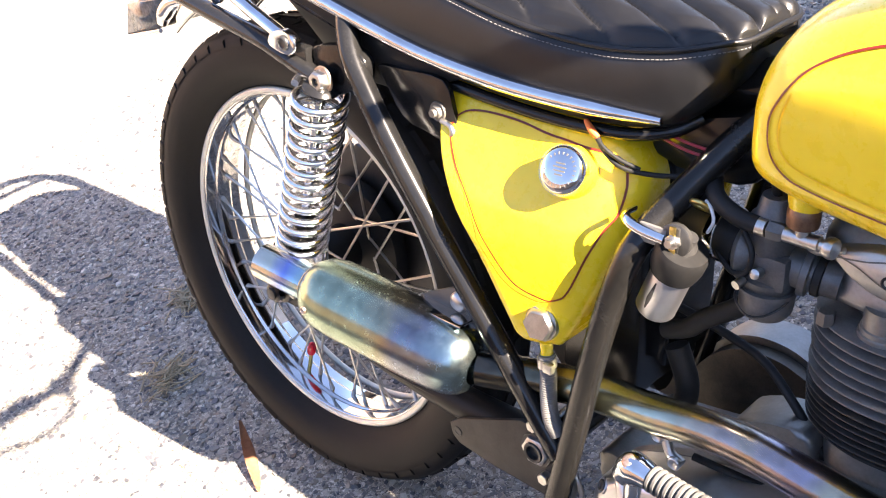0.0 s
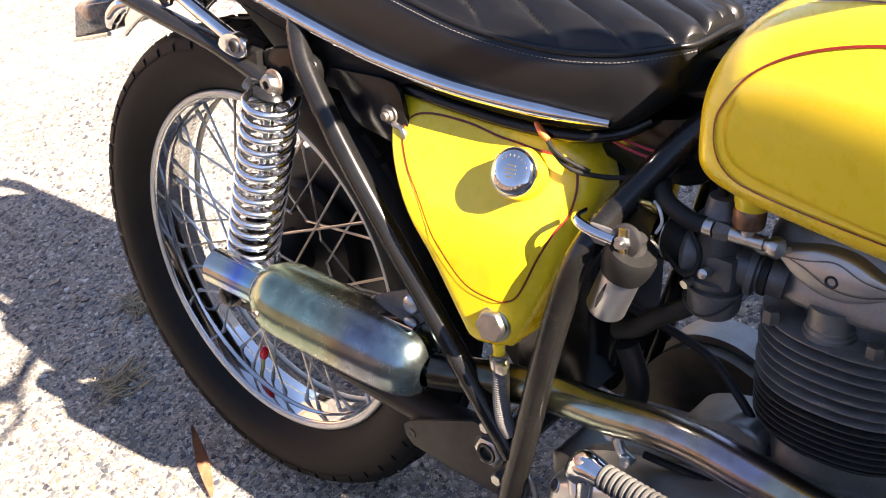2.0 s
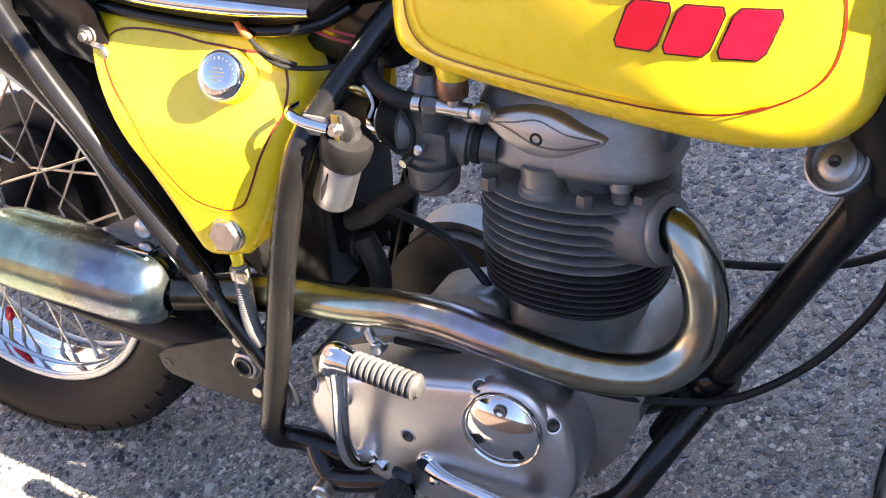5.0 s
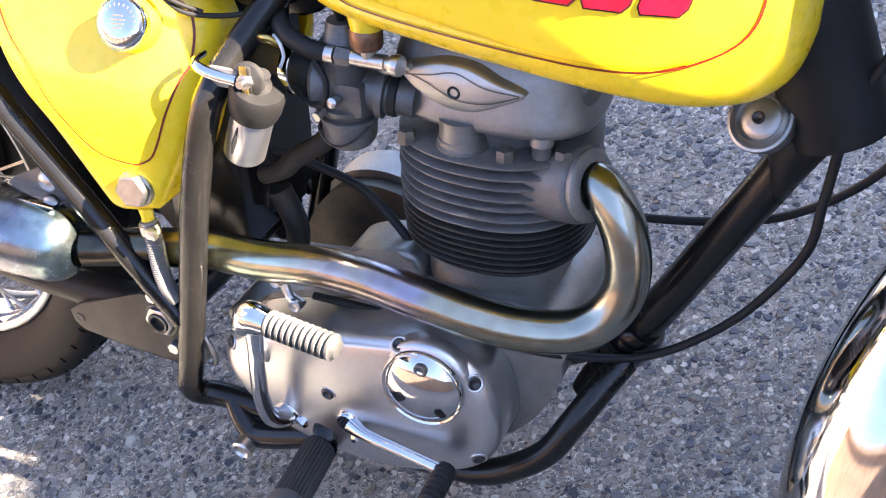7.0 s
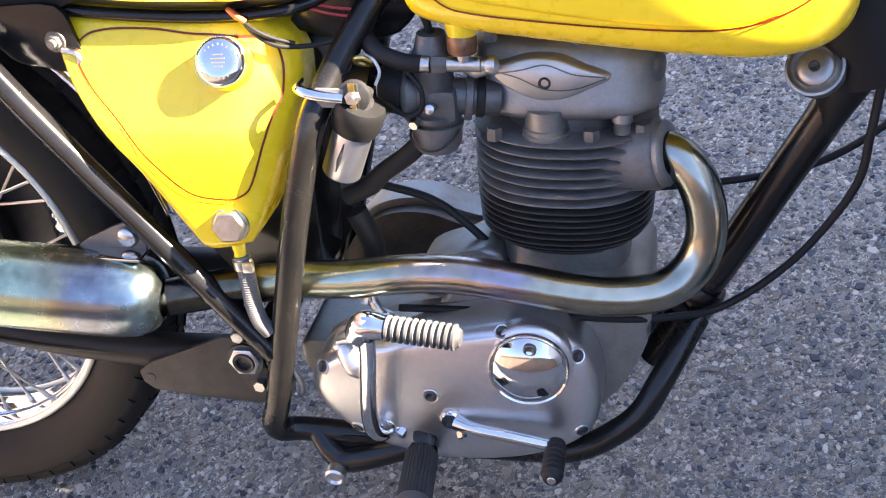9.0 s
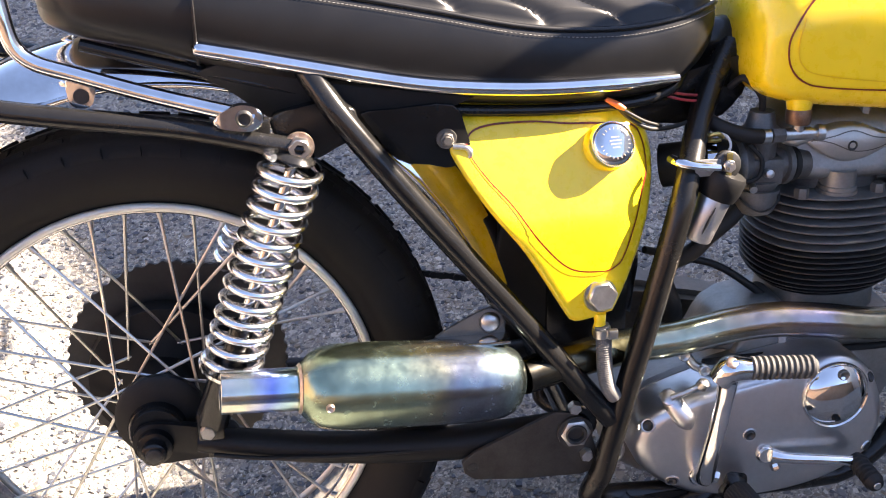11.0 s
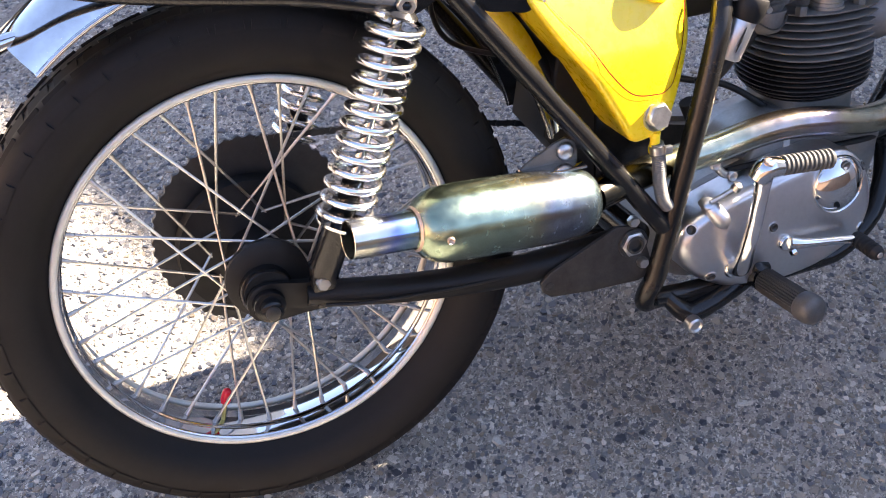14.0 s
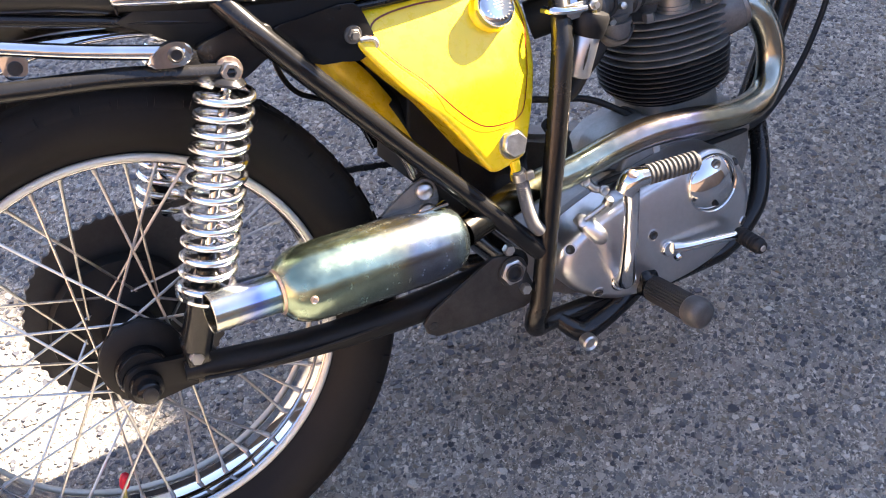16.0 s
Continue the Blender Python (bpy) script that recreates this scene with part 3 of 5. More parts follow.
part("top_tube", tube([(0.20, 0, 0.70), (0.45, 0, 0.69), (0.66, 0, 0.705), (1.03, 0, 0.72)], 0.024, 14), BLACK, frame_tubes)
both("shock_lug", slab(smooth2([(0.150, 0.672), (0.172, 0.682), (0.205, 0.687), (0.232, 0.678), (0.230, 0.652), (0.212, 0.642), (0.188, 0.630), (0.166, 0.636)], 3), -0.122, -0.108, 0.003), BLACK)
rail_pts = [(0.18, -0.130, 0.645), (0.155, -0.129, 0.650), (0.070, -0.126, 0.6705), (-0.032, -0.123, 0.686), (-0.113, -0.120, 0.700), (-0.20, -0.108, 0.720), (-0.28, -0.085, 0.728), (-0.315, -0.04, 0.732), (-0.318, 0, 0.733)]
both("rear_loop", tube(rail_pts, 0.0105, 12), BLACK)
both("swing_arm", tube([(0.475, -0.092, 0.288), (0.43, -0.093, 0.281), (0.30, -0.090, 0.277), (0.18, -0.088, 0.286), (0.08, -0.085, 0.302), (0.045, -0.083, 0.306)], [0.022, 0.021, 0.0195, 0.018, 0.0165, 0.012], 16), SATIN, "black swinging arm")
both("axle_lug", slab(smooth2([(-0.026, 0.306), (-0.018, 0.325), (0.002, 0.331), (0.05, 0.322), (0.085, 0.320), (0.088, 0.287), (0.04, 0.283), (0.0, 0.281), (-0.018, 0.288)]), -0.082, -0.071, 0.003), SATIN)
part("axle_nut", turned(((-0.106, 0.010), (-0.104, 0.0135), (-0.093, 0.0135), (-0.092, 0.019), (-0.085, 0.020), (-0.082, 0.020)), SPINDLE, seg=24), BLACK, frame_tubes, "dark axle nut")
part("axle_end", turned(((-0.1095, 0.004), (-0.1085, 0.0085), (-0.106, 0.009)), SPINDLE, seg=20), IRON, frame_tubes)
part("chain_adjuster", block(0.055, 0.088, -0.095, -0.070, 0.290, 0.310, 0.002), BLACK, frame_tubes)
part("pivot_tube", tube([(0.465, -0.118, 0.302), (0.465, 0.118, 0.302)], 0.02, 16, 1), BLACK, frame_tubes)
PLATE = [(0.331, 0.268), (0.334, 0.254), (0.345, 0.245), (0.40, 0.240), (0.468, 0.238), (0.492, 0.246), (0.480, 0.285), (0.462, 0.318), (0.436, 0.322), (0.40, 0.305), (0.345, 0.280)]
plate = both("gusset_plate", slab(PLATE, -0.121, -0.116, 0.0015), surface("grimy_plate_steel", (0.028, 0.026, 0.024), (0.065, 0.061, 0.056), (0.45, 0.62), 0.6, 40, 500, 0.2), "dull grey steel gusset plate")
part("pivot_nut", hexagon((0.459, -0.121, 0.2955), (0, -1, 0), 0.030, 0.0075, 0.0125, 0.3), STEEL, plate, "large plated pivot nut")
part("pivot_bush", turned(((0, 0.0125), (0.0085, 0.0122), (0.0095, 0.0112), (0.0090, 0.0085), (0.004, 0.0080), (0.004, 0.0)), (0.459, -0.121, 0.2955), (0, -1, 0), 28), IRON, plate, "dark hollow pivot bush")
part("pivot_washer", turned(((0, 0.0205), (0.003, 0.020)), (0.459, -0.121, 0.2955), (0, -1, 0), 28), IRON, plate)
for x, z in ((0.457, 0.328), (0.472, 0.266)):
    part("plate_bolt", hexagon((x, -0.121, z), (0, -1, 0), 0.013, 0.009), STEEL, plate)
part("plate_hole", turned(((0, 0.0062), (0.0012, 0.0058), (0.0013, 0.0035), (0.0008, 0.0033)), (0.343, -0.1205, 0.261), (0, -1, 0), 20), IRON, plate)
part("top_bracket", slab(smooth2([(0.239, 0.671), (0.272, 0.673), (0.329, 0.674), (0.342, 0.644), (0.346, 0.626), (0.328, 0.610), (0.305, 0.614), (0.271, 0.622), (0.244, 0.662)], 3), -0.108, -0.102, 0.001), BLACK, frame_tubes, "black steel bracket with chipped paint")
part("bracket_bolt", join(hexagon((0.322, -0.108, 0.640), (0, -1, 0), 0.013, 0.006), turned(((0.006, 0.0045), (0.010, 0.004)), (0.322, -0.108, 0.640), (0, -1, 0), 12), turned(((0, 0.0105), (0.002, 0.010)), (0.322, -0.108, 0.640), (0, -1, 0), 20)), DULL, frame_tubes)
part("seat_tray", slab([(0.083, 0.717), (0.117, 0.696), (0.148, 0.671), (0.158, 0.662), (0.194, 0.652), (0.216, 0.645), (0.266, 0.645), (0.352, 0.678), (0.30, 0.69), (0.22, 0.71), (0.12, 0.73)], -0.100, 0.100, 0.002), SATIN, frame_tubes, "black steel tray under the seat")
part("bracket_clip", tube([(0.328, -0.110, 0.632), (0.342, -0.112, 0.630), (0.345, -0.113, 0.622), (0.340, -0.112, 0.617)], 0.003, 8), STEEL, frame_tubes)

# --- shock absorbers ---


def shock(side):
    top, low = Vector((0.171, -0.130, 0.638)), Vector((0.0895, -0.119, 0.412))
    foot = Vector((0.062, -0.100, 0.334))
    s = part("shock_absorber", tube([low + (top - low) * 0.02, foot + (low - foot) * 0.1], 0.0175, 18, 1), BLACK, bike, "coil-over shock absorber with bare chromed spring")
    part("spring", coil(low, top, 0.0285, 0.0044, 13.5, 10), SPRING, s, "chromed coil spring")
    part("damper_rod", tube([top, low], 0.006, 12, 1), CHROME, s)
    part("damper_body", tube([low.lerp(top, 0.22), low], 0.0125, 18, 1), BLACK, s)
    part("top_cap", turned(((-0.004, 0.0), (-0.003, 0.020), (0.0, 0.021), (0.004, 0.017), (0.006, 0.012)), top, (top - low), 24), BLACK, s)
    part("lower_cup", turned(((-0.008, 0.018), (-0.004, 0.032), (0.0, 0.033), (0.001, 0.018)), low, (top - low), 28), CHROME, s)
    part("foot_clevis", join(block(foot.x - 0.014, foot.x + 0.014, -0.111, -0.088, 0.321, 0.355, 0.004), tube([foot + Vector((0, 0, 0.01)), low], [0.016, 0.019], 16, 1)), BLACK, s)
    part("foot_bolt", hexagon((0.0595, -0.111, 0.335), (0, -1, 0), 0.015, 0.009), STEEL, s)
    bolt = part("top_bolt", hexagon((0.176, -0.133, 0.648), (0, -1, 0), 0.020, 0.010, 0.0055), STEEL, s, "plated bolt head")
    part("washer", turned(((0, 0.0150), (0.0025, 0.0145)), (0.176, -0.1305, 0.648), (0, -1, 0), 24), RUSTY, bolt, "rusty washer")
    if side > 0:
        s.matrix_basis = Matrix.Diagonal((1, -1, 1, 1))
    return s


shock(-1), shock(1)

# --- oil tank ---


def oil_face(x, z):
    up = max(0.0, z - 0.545)
    ahead = max(0.0, x - 0.478)
    return -0.139 + 3.1 * up * up + 0.16 * up + 0.06 * (x - 0.45) + 8.0 * ahead * ahead


OIL = [(0.319, 0.664), (0.318, 0.645), (0.330, 0.615), (0.359, 0.570), (0.397, 0.521), (0.440, 0.450), (0.448, 0.440), (0.460, 0.438), (0.488, 0.444), (0.498, 0.452), (0.528, 0.516),
       (0.543, 0.569), (0.547, 0.605), (0.540, 0.628), (0.525, 0.645), (0.505, 0.656), (0.45, 0.668), (0.38, 0.674), (0.332, 0.674)]
oil = part("oil_tank", pillow(smooth2(OIL, 4), oil_face, -0.035, 0.009), YELLOW, bike, "glossy yellow triangular oil tank")
side_cover = part("side_cover", pillow(smooth2(OIL, 4), oil_face, -0.085, 0.009), YELLOW, bike, "glossy yellow left side cover")
side_cover.matrix_basis = Matrix.Diagonal((1, -1, 1, 1))
OIL_LINE = [(0.343, 0.627), (0.347, 0.642), (0.369, 0.648), (0.412, 0.648), (0.45, 0.644), (0.483, 0.642), (0.521, 0.635), (0.533, 0.616), (0.534, 0.589), (0.527, 0.574), (0.519, 0.552), (0.504, 0.511), (0.493, 0.499), (0.475, 0.496), (0.443, 0.503), (0.413, 0.533), (0.384, 0.574), (0.36, 0.601)]
part("pinstripe", ribbon(OIL_LINE, oil_face, 0.0017, 0.0010, True), STRIPE, oil, "thin dark red pinstripe")
cap_at = Vector((0.4875, oil_face(0.489, 0.621) - 0.005, 0.622))
cap_way = Vector((0.14, -1.0, 0.50)).normalized()
part("filler_neck", turned(((-0.020, 0.026), (0.0, 0.0245), (0.004, 0.0215), (0.006, 0.0205)), cap_at, cap_way, 32), YELLOW, oil)
capo = part("filler_cap", turned(((0.005, 0.0212), (0.0065, 0.0226), (0.0135, 0.0226), (0.0165, 0.0214), (0.0188, 0.0190), (0.0203, 0.012), (0.0207, 0.0)), cap_at, cap_way, 48), CHROME, oil, "chromed screw filler cap")
u = cap_way.orthogonal().normalized()
knurl = part("cap_ridge", block(-0.0006, 0.0006, -0.0006, 0.0006, 0.006, 0.015, 0), CHROME, capo)
for k in range(60):
    a = 2 * math.pi * k / 60
    spot = cap_at + 0.0228 * (math.cos(a) * u + math.sin(a) * cap_way.cross(u))
    m = Matrix.Translation(spot) @ cap_way.to_track_quat("Z", "Y").to_matrix().to_4x4()
    if k:
        again(knurl, m)
    else:
        knurl.matrix_basis = m
for j, (w_, h_) in enumerate(((0.009, 0.006), (0.013, 0.0025), (0.012, -0.001), (0.008, -0.0045))):
    mark = part("stamped_bar", block(-w_ / 2, w_ / 2, h_ - 0.0007, h_ + 0.0007, 0.0196, 0.0209, 0), DULL, capo)
    mark.matrix_basis = Matrix.Translation(cap_at) @ Matrix.Rotation(0.0, 4, "Z") @ look((0, 0, 0), -cap_way)
for k in range(22):
    a = 2 * math.pi * k / 22
    if 0.9 < a < 1.6:
        continue
    mark = part("stamped_mark", block(-0.0005, 0.0005, 0.0140, 0.0164, 0.0188, 0.0200, 0), DULL, capo)
    mark.matrix_basis = Matrix.Translation(cap_at) @ look((0, 0, 0), -cap_way) @ Matrix.Rotation(a, 4, "Z")
part("drain_plug", join(hexagon((0.477, oil_face(0.477, 0.468) + 0.004, 0.468), (0.1, -1, 0.14), 0.030, 0.014, 0.0, 0.35), turned(((0, 0.019), (0.005, 0.018)), (0.477, oil_face(0.477, 0.468) + 0.003, 0.468), (0.1, -1, 0.14), 24)), STEEL, oil, "large plated hexagon plug")
part("pipe_union", join(turned(((0, 0.007), (0.012, 0.006), (0.02, 0.0085), (0.026, 0.0085)), (0.479, -0.132, 0.446), (0.05, 0, -1), 14)), YELLOW, oil, "yellow painted pipe union")
hose_pts = [(0.481, -0.134, 0.432), (0.484, -0.135, 0.412), (0.485, -0.136, 0.390), (0.487, -0.137, 0.371), (0.491, -0.137, 0.356), (0.499, -0.136, 0.344)]
part("oil_hose", tube(hose_pts, 0.0082, 16), BRAID, oil, "grey braided oil hose")
braid = part("hose_rib", hoop([(-0.0008, 0.0080), (0, 0.0089), (0.0008, 0.0080)], (0, 0, 0), 14), BRAID, oil)
line = curve(hose_pts, 8)
for k in range(1, len(line) - 1):
    m = Matrix.Translation(line[k]) @ (line[k + 1] - line[k - 1]).to_track_quat("Y", "Z").to_matrix().to_4x4()
    if k > 1:
        again(braid, m)
    else:
        braid.matrix_basis = m
part("hose_clip", join(turned(((-0.005, 0.0098), (0.005, 0.0098)), (0.4815, -0.134, 0.424), (0.1, 0, -1), 20), block(0.486, 0.496, -0.147, -0.140, 0.420, 0.430, 0.001)), STEEL, oil, "plated hose clip")

# --- fuel tank ---
TANK = ((0.648, 0.050, 0.682, 0.735), (0.651, 0.080, 0.670, 0.752), (0.659, 0.097, 0.658, 0.771), (0.677, 0.106, 0.650, 0.791), (0.712, 0.112, 0.643, 0.811), (0.77, 0.119, 0.637, 0.830), (0.84, 0.125, 0.631, 0.840),
        (0.90, 0.127, 0.626, 0.844), (0.950, 0.121, 0.622, 0.842), (0.988, 0.110, 0.624, 0.835), (1.014, 0.095, 0.631, 0.822), (1.031, 0.074, 0.646, 0.802), (1.039, 0.044, 0.672, 0.775))
POWER, LOW = 2.6, 5.0


TANK_FINE = [curve([(r[0], r[i], 0) for r in TANK], 10) for i in (1, 2, 3)]
TANK_X = [p.x for p in TANK_FINE[0]]
TANK_COLS = [[p.y for p in row] for row in TANK_FINE]


def tank_at(x):
    return [float(np.interp(x, TANK_X, col)) for col in TANK_COLS]


def tank_face(x, z):
    hw, lo, hi = tank_at(x)
    mid = lo + 0.42 * (hi - lo)
    p, tall = (POWER, hi - mid) if z > mid else (LOW, mid - lo)
    k = min(0.999, abs((z - mid) / tall))
    return -hw * (1 - k ** p) ** (1 / p)


def tank_loop(x, hw, lo, hi, n=88):
    out = []
    for a in np.linspace(0, 2 * math.pi, n, endpoint=False):
        c, s = math.cos(a), math.sin(a)
        mid = lo + 0.42 * (hi - lo)
        p, tall = (POWER, hi - mid) if s > 0 else (LOW, mid - lo)
        out.append((x, hw * math.copysign(abs(c) ** (2 / p), c), mid + tall * math.copysign(abs(s) ** (2 / p), s)))
    return out


tank = part("fuel_tank", rings([tank_loop(x, *row, 136) for x, *row in zip(TANK_X, *TANK_COLS)]), YELLOW, bike, "glossy yellow fuel tank with red pinstripes", 60)
TANK_LINE = [(0.678, 0.728), (0.675, 0.706), (0.681, 0.688), (0.695, 0.676), (0.714, 0.671), (0.76, 0.667), (0.85, 0.663), (0.93, 0.663), (0.975, 0.675), (1.003, 0.695), (1.010, 0.73), (1.0, 0.768), (0.96, 0.796), (0.88, 0.806), (0.80, 0.801), (0.74, 0.785), (0.70, 0.761)]
part("pinstripe", ribbon(TANK_LINE, tank_face, 0.0018, 0.0012, True), STRIPE, tank, "thin dark red pinstripe")
part("ghost_stripe", ribbon([(0.69, 0.742), (0.684, 0.715), (0.69, 0.694), (0.71, 0.684), (0.77, 0.676), (0.85, 0.668), (0.93, 0.666), (0.97, 0.675)], tank_face, 0.0013, 0.0012), surface("worn_line_paint", (0.72, 0.42, 0.006), (0.78, 0.48, 0.008), (0.3, 0.4)), tank)


def tank_top(x, y):
    hw, lo, hi = tank_at(x)
    k = min(0.999, abs(y) / hw)
    mid = lo + 0.42 * (hi - lo)
    return mid + (hi - mid) * (1 - k ** POWER) ** (1 / POWER)


bm, rows = bmesh.new(), []
for q in curve([(0.715, -0.052, 0), (0.74, -0.062, 0), (0.80, -0.074, 0), (0.9, -0.082, 0), (1.0, -0.076, 0)], 8):
    rows.append([bm.verts.new((q.x, q.y + s, tank_top(q.x, q.y + s) + 0.0014)) for s in (-0.0008, 0.0008)])
for a, b in zip(rows, rows[1:]):
    bm.faces.new((a[0], a[1], b[1], b[0]))
part("top_stripe", bm, STRIPE, tank)
part("tap_boss", turned(((0, 0.0125), (0.008, 0.0140), (0.022, 0.016)), (0.703, -0.084, 0.640), (0, 0, 1), 24), YELLOW, tank)


def flank(outline, lift, thick=0.0009):
    """A thin badge piece wrapped on the tank's flank."""
    bm = bmesh.new()
    near = [bm.verts.new((x, tank_face(x, z) - lift, z)) for x, z in outline]
    far = [bm.verts.new((x, tank_face(x, z) - lift + thick, z)) for x, z in outline]
    bm.faces.new(near)
    for k in range(len(near)):
        j = (k + 1) % len(near)
        bm.faces.new((near[k], near[j], far[j], far[k]))
    return bm


# badge: slanted red blocks with a winged flash at the rear, drawn as plain shapes
for x0, x1, z0, z1 in ((0.863, 0.893, 0.7075, 0.742), (0.899, 0.930, 0.7075, 0.742), (0.937, 0.967, 0.7075, 0.742)):
    for grow, lift, mat in ((0.0016, 0.0008, DARKLINE), (0.0, 0.0014, BADGE)):
        g = grow
        w_, h_ = (x1 - x0) / 2 + g, (z1 - z0) / 2 + g
        corners = [(1.0, 0.70), (0.78, 1.0), (-0.78, 1.0), (-1.0, 0.70), (-1.0, -0.70), (-0.78, -1.0), (0.78, -1.0), (1.0, -0.70)]
        shape = [((x0 + x1) / 2 + w_ * a + 0.006 * b, (z0 + z1) / 2 + h_ * b) for a, b in corners]
        part("badge", flank(shape, lift), mat, tank, "red badge shapes with dark outlines")
for k in range(4):
    z = 0.7465 + k * 0.0035
    part("badge_feather", flank([(0.852 - k * 0.002, z + 0.001), (0.866, z), (0.882, z - 0.001), (0.880, z + 0.0024), (0.866, z + 0.0028), (0.854 - k * 0.002, z + 0.0032)], 0.0012), BADGE, tank)

# --- seat ---
SEAT = ((-0.060, 0.050, 0.775, 0.800, 0.845), (-0.052, 0.080, 0.764, 0.806, 0.850), (-0.02, 0.098, 0.752, 0.810, 0.852), (0.04, 0.104, 0.738, 0.812, 0.850), (0.09, 0.105, 0.722, 0.808, 0.845), (0.15, 0.105, 0.706, 0.797, 0.836),
        (0.23, 0.104, 0.688, 0.782, 0.822), (0.31, 0.102, 0.672, 0.765, 0.808), (0.39, 0.100, 0.664, 0.747, 0.796), (0.45, 0.097, 0.661, 0.739, 0.788), (0.51, 0.092, 0.662, 0.737, 0.780), (0.56, 0.085, 0.669, 0.742, 0.776), (0.586, 0.077, 0.684, 0.747, 0.772), (0.602, 0.067, 0.698, 0.7505, 0.769), (0.613, 0.055, 0.712, 0.752, 0.766), (0.619, 0.038, 0.735, 0.752, 0.761))


SEAT_FINE = [curve([(r[0], r[i], 0) for r in SEAT], 6) for i in (1, 2, 3, 4)]
SEAT_X, SEAT_COLS = [p.x for p in SEAT_FINE[0]], [[p.y for p in row] for row in SEAT_FINE]


def seat_at(x):
    return [float(np.interp(x, SEAT_X, col)) for col in SEAT_COLS]


def seat_top(x, y):
    hw, lo, seam, top = seat_at(x)
    k = abs(y) / hw
    ks = (0.0, 0.2, 0.45, 0.70, 0.88, 0.93)
    return float(np.interp(k, ks, [top, seam + 0.97 * (top - seam), seam + 0.86 * (top - seam), seam + 0.62 * (top - seam), seam + 0.30 * (top - seam), seam + 0.001]))


def pleat(x, y):
    """Height of the flat padded panels, sewn along slanting lines that run back from the seam to the middle."""
    hw = seat_at(x)[0]
    k = abs(y) / hw
    if k > 0.93:
        return 0.0
    u = (x + 3.3 * (0.09 - abs(y)) - 0.03) / 0.10
    wide = 0.029
    off = abs(u - round(u)) * wide
    groove = math.exp(-(off / 0.0032) ** 2)
    dome = math.sin(math.pi * (u % 1.0)) ** 0.7
    fade = min(1.0, (0.93 - k) / 0.025)
    return (0.0058 * dome - 0.0052 * groove) * fade


xs = np.concatenate([curve_x for curve_x in (np.linspace(-0.060, -0.03, 10, endpoint=False), np.linspace(-0.03, 0.60, 300, endpoint=False), np.linspace(0.60, 0.619, 14))])
loops = []
for x in xs:
    hw, lo, seam, top = seat_at(x)
    low = [(0.0, lo + 0.010), (0.80, lo), (0.95, lo + 0.006), (1.0, lo + 0.018), (1.03, lo + 0.45 * (seam - lo)), (1.02, seam - 0.012), (0.985, seam - 0.003), (0.955, seam)]
    half = [(k * hw, z) for k, z in low]
    for k in np.linspace(0.93, 0.0, 56):
        half.append((k * hw, seat_top(x, k * hw) + pleat(x, k * hw)))
    loops.append([(x, -y, z) for y, z in half] + [(x, y, z) for y, z in reversed(half[1:-1])])
seat = part("seat", rings(loops), VINYL, bike, "black vinyl dual seat with a pleated top", 75)
piping = [(r[0], -r[1] * 0.965, r[3] + 0.0005) for r in SEAT] + [(0.6235, 0, 0.756)] + [(r[0], r[1] * 0.965, r[3] + 0.0005) for r in reversed(SEAT)]
part("piping", tube(piping, 0.0030, 8, 5), VINYL, seat, "black piping along the seam")
stitch = part("stitch", tube([(-0.0012, 0, 0), (0.0012, 0, 0)], 0.00045, 6, 1), THREAD, seat, "pale stitching")
line = curve([(r[0], -r[1] * 1.0 - 0.0012, r[3] - 0.006) for r in SEAT if r[0] > 0.08], 40)
walked, last, count = 0.0, None, 0
for a, b in zip(line, line[1:]):
    walked += (b - a).length
    if last is None or walked - last > 0.0037:
        last = walked
        m = Matrix.Translation(a) @ (b - a).to_track_quat("X", "Z").to_matrix().to_4x4()
        if count:
            again(stitch, m)
        else:
            stitch.matrix_basis = m
        count += 1
part("side_seam", tube([(0.088, -r_, z_) for r_, z_ in ((0.1055, 0.726), (0.1085, 0.75), (0.1095, 0.77), (0.108, 0.79), (0.102, 0.806))], 0.0016, 6, 3), VINYL, seat)
STRIP = [(0.084, -0.1095, 0.743), (0.0865, -0.1095, 0.7425), (0.092, -0.1095, 0.741), (0.135, -0.1095, 0.7315), (0.19, -0.109, 0.719), (0.25, -0.108, 0.7055), (0.307, -0.1065, 0.6945), (0.37, -0.105, 0.6875), (0.426, -0.1025, 0.684), (0.50, -0.097, 0.683), (0.567, -0.087, 0.683)]
trim_strip = part("trim_strip", tube(STRIP, [0.002, 0.0058, 0.0076, 0.008, 0.008, 0.008, 0.008, 0.008, 0.008, 0.0078, 0.004], 14), CHROME, seat, "bright chromed trim strip")
again(trim_strip, flip=True)
part("seat_pan", tube([(-0.02, -0.088, 0.747), (0.09, -0.094, 0.716), (0.19, -0.094, 0.690), (0.31, -0.092, 0.667), (0.43, -0.089, 0.658), (0.52, -0.083, 0.659), (0.565, -0.07, 0.667), (0.585, -0.05, 0.678)], 0.006, 10), BLACK, seat)
part("seat_base", slab([(0.0, 0.748), (0.10, 0.716), (0.2, 0.690), (0.31, 0.668), (0.43, 0.658), (0.54, 0.66), (0.57, 0.672), (0.58, 0.70), (0.3, 0.72), (0.0, 0.77)], -0.07, 0.07, 0.002), BLACK, seat)

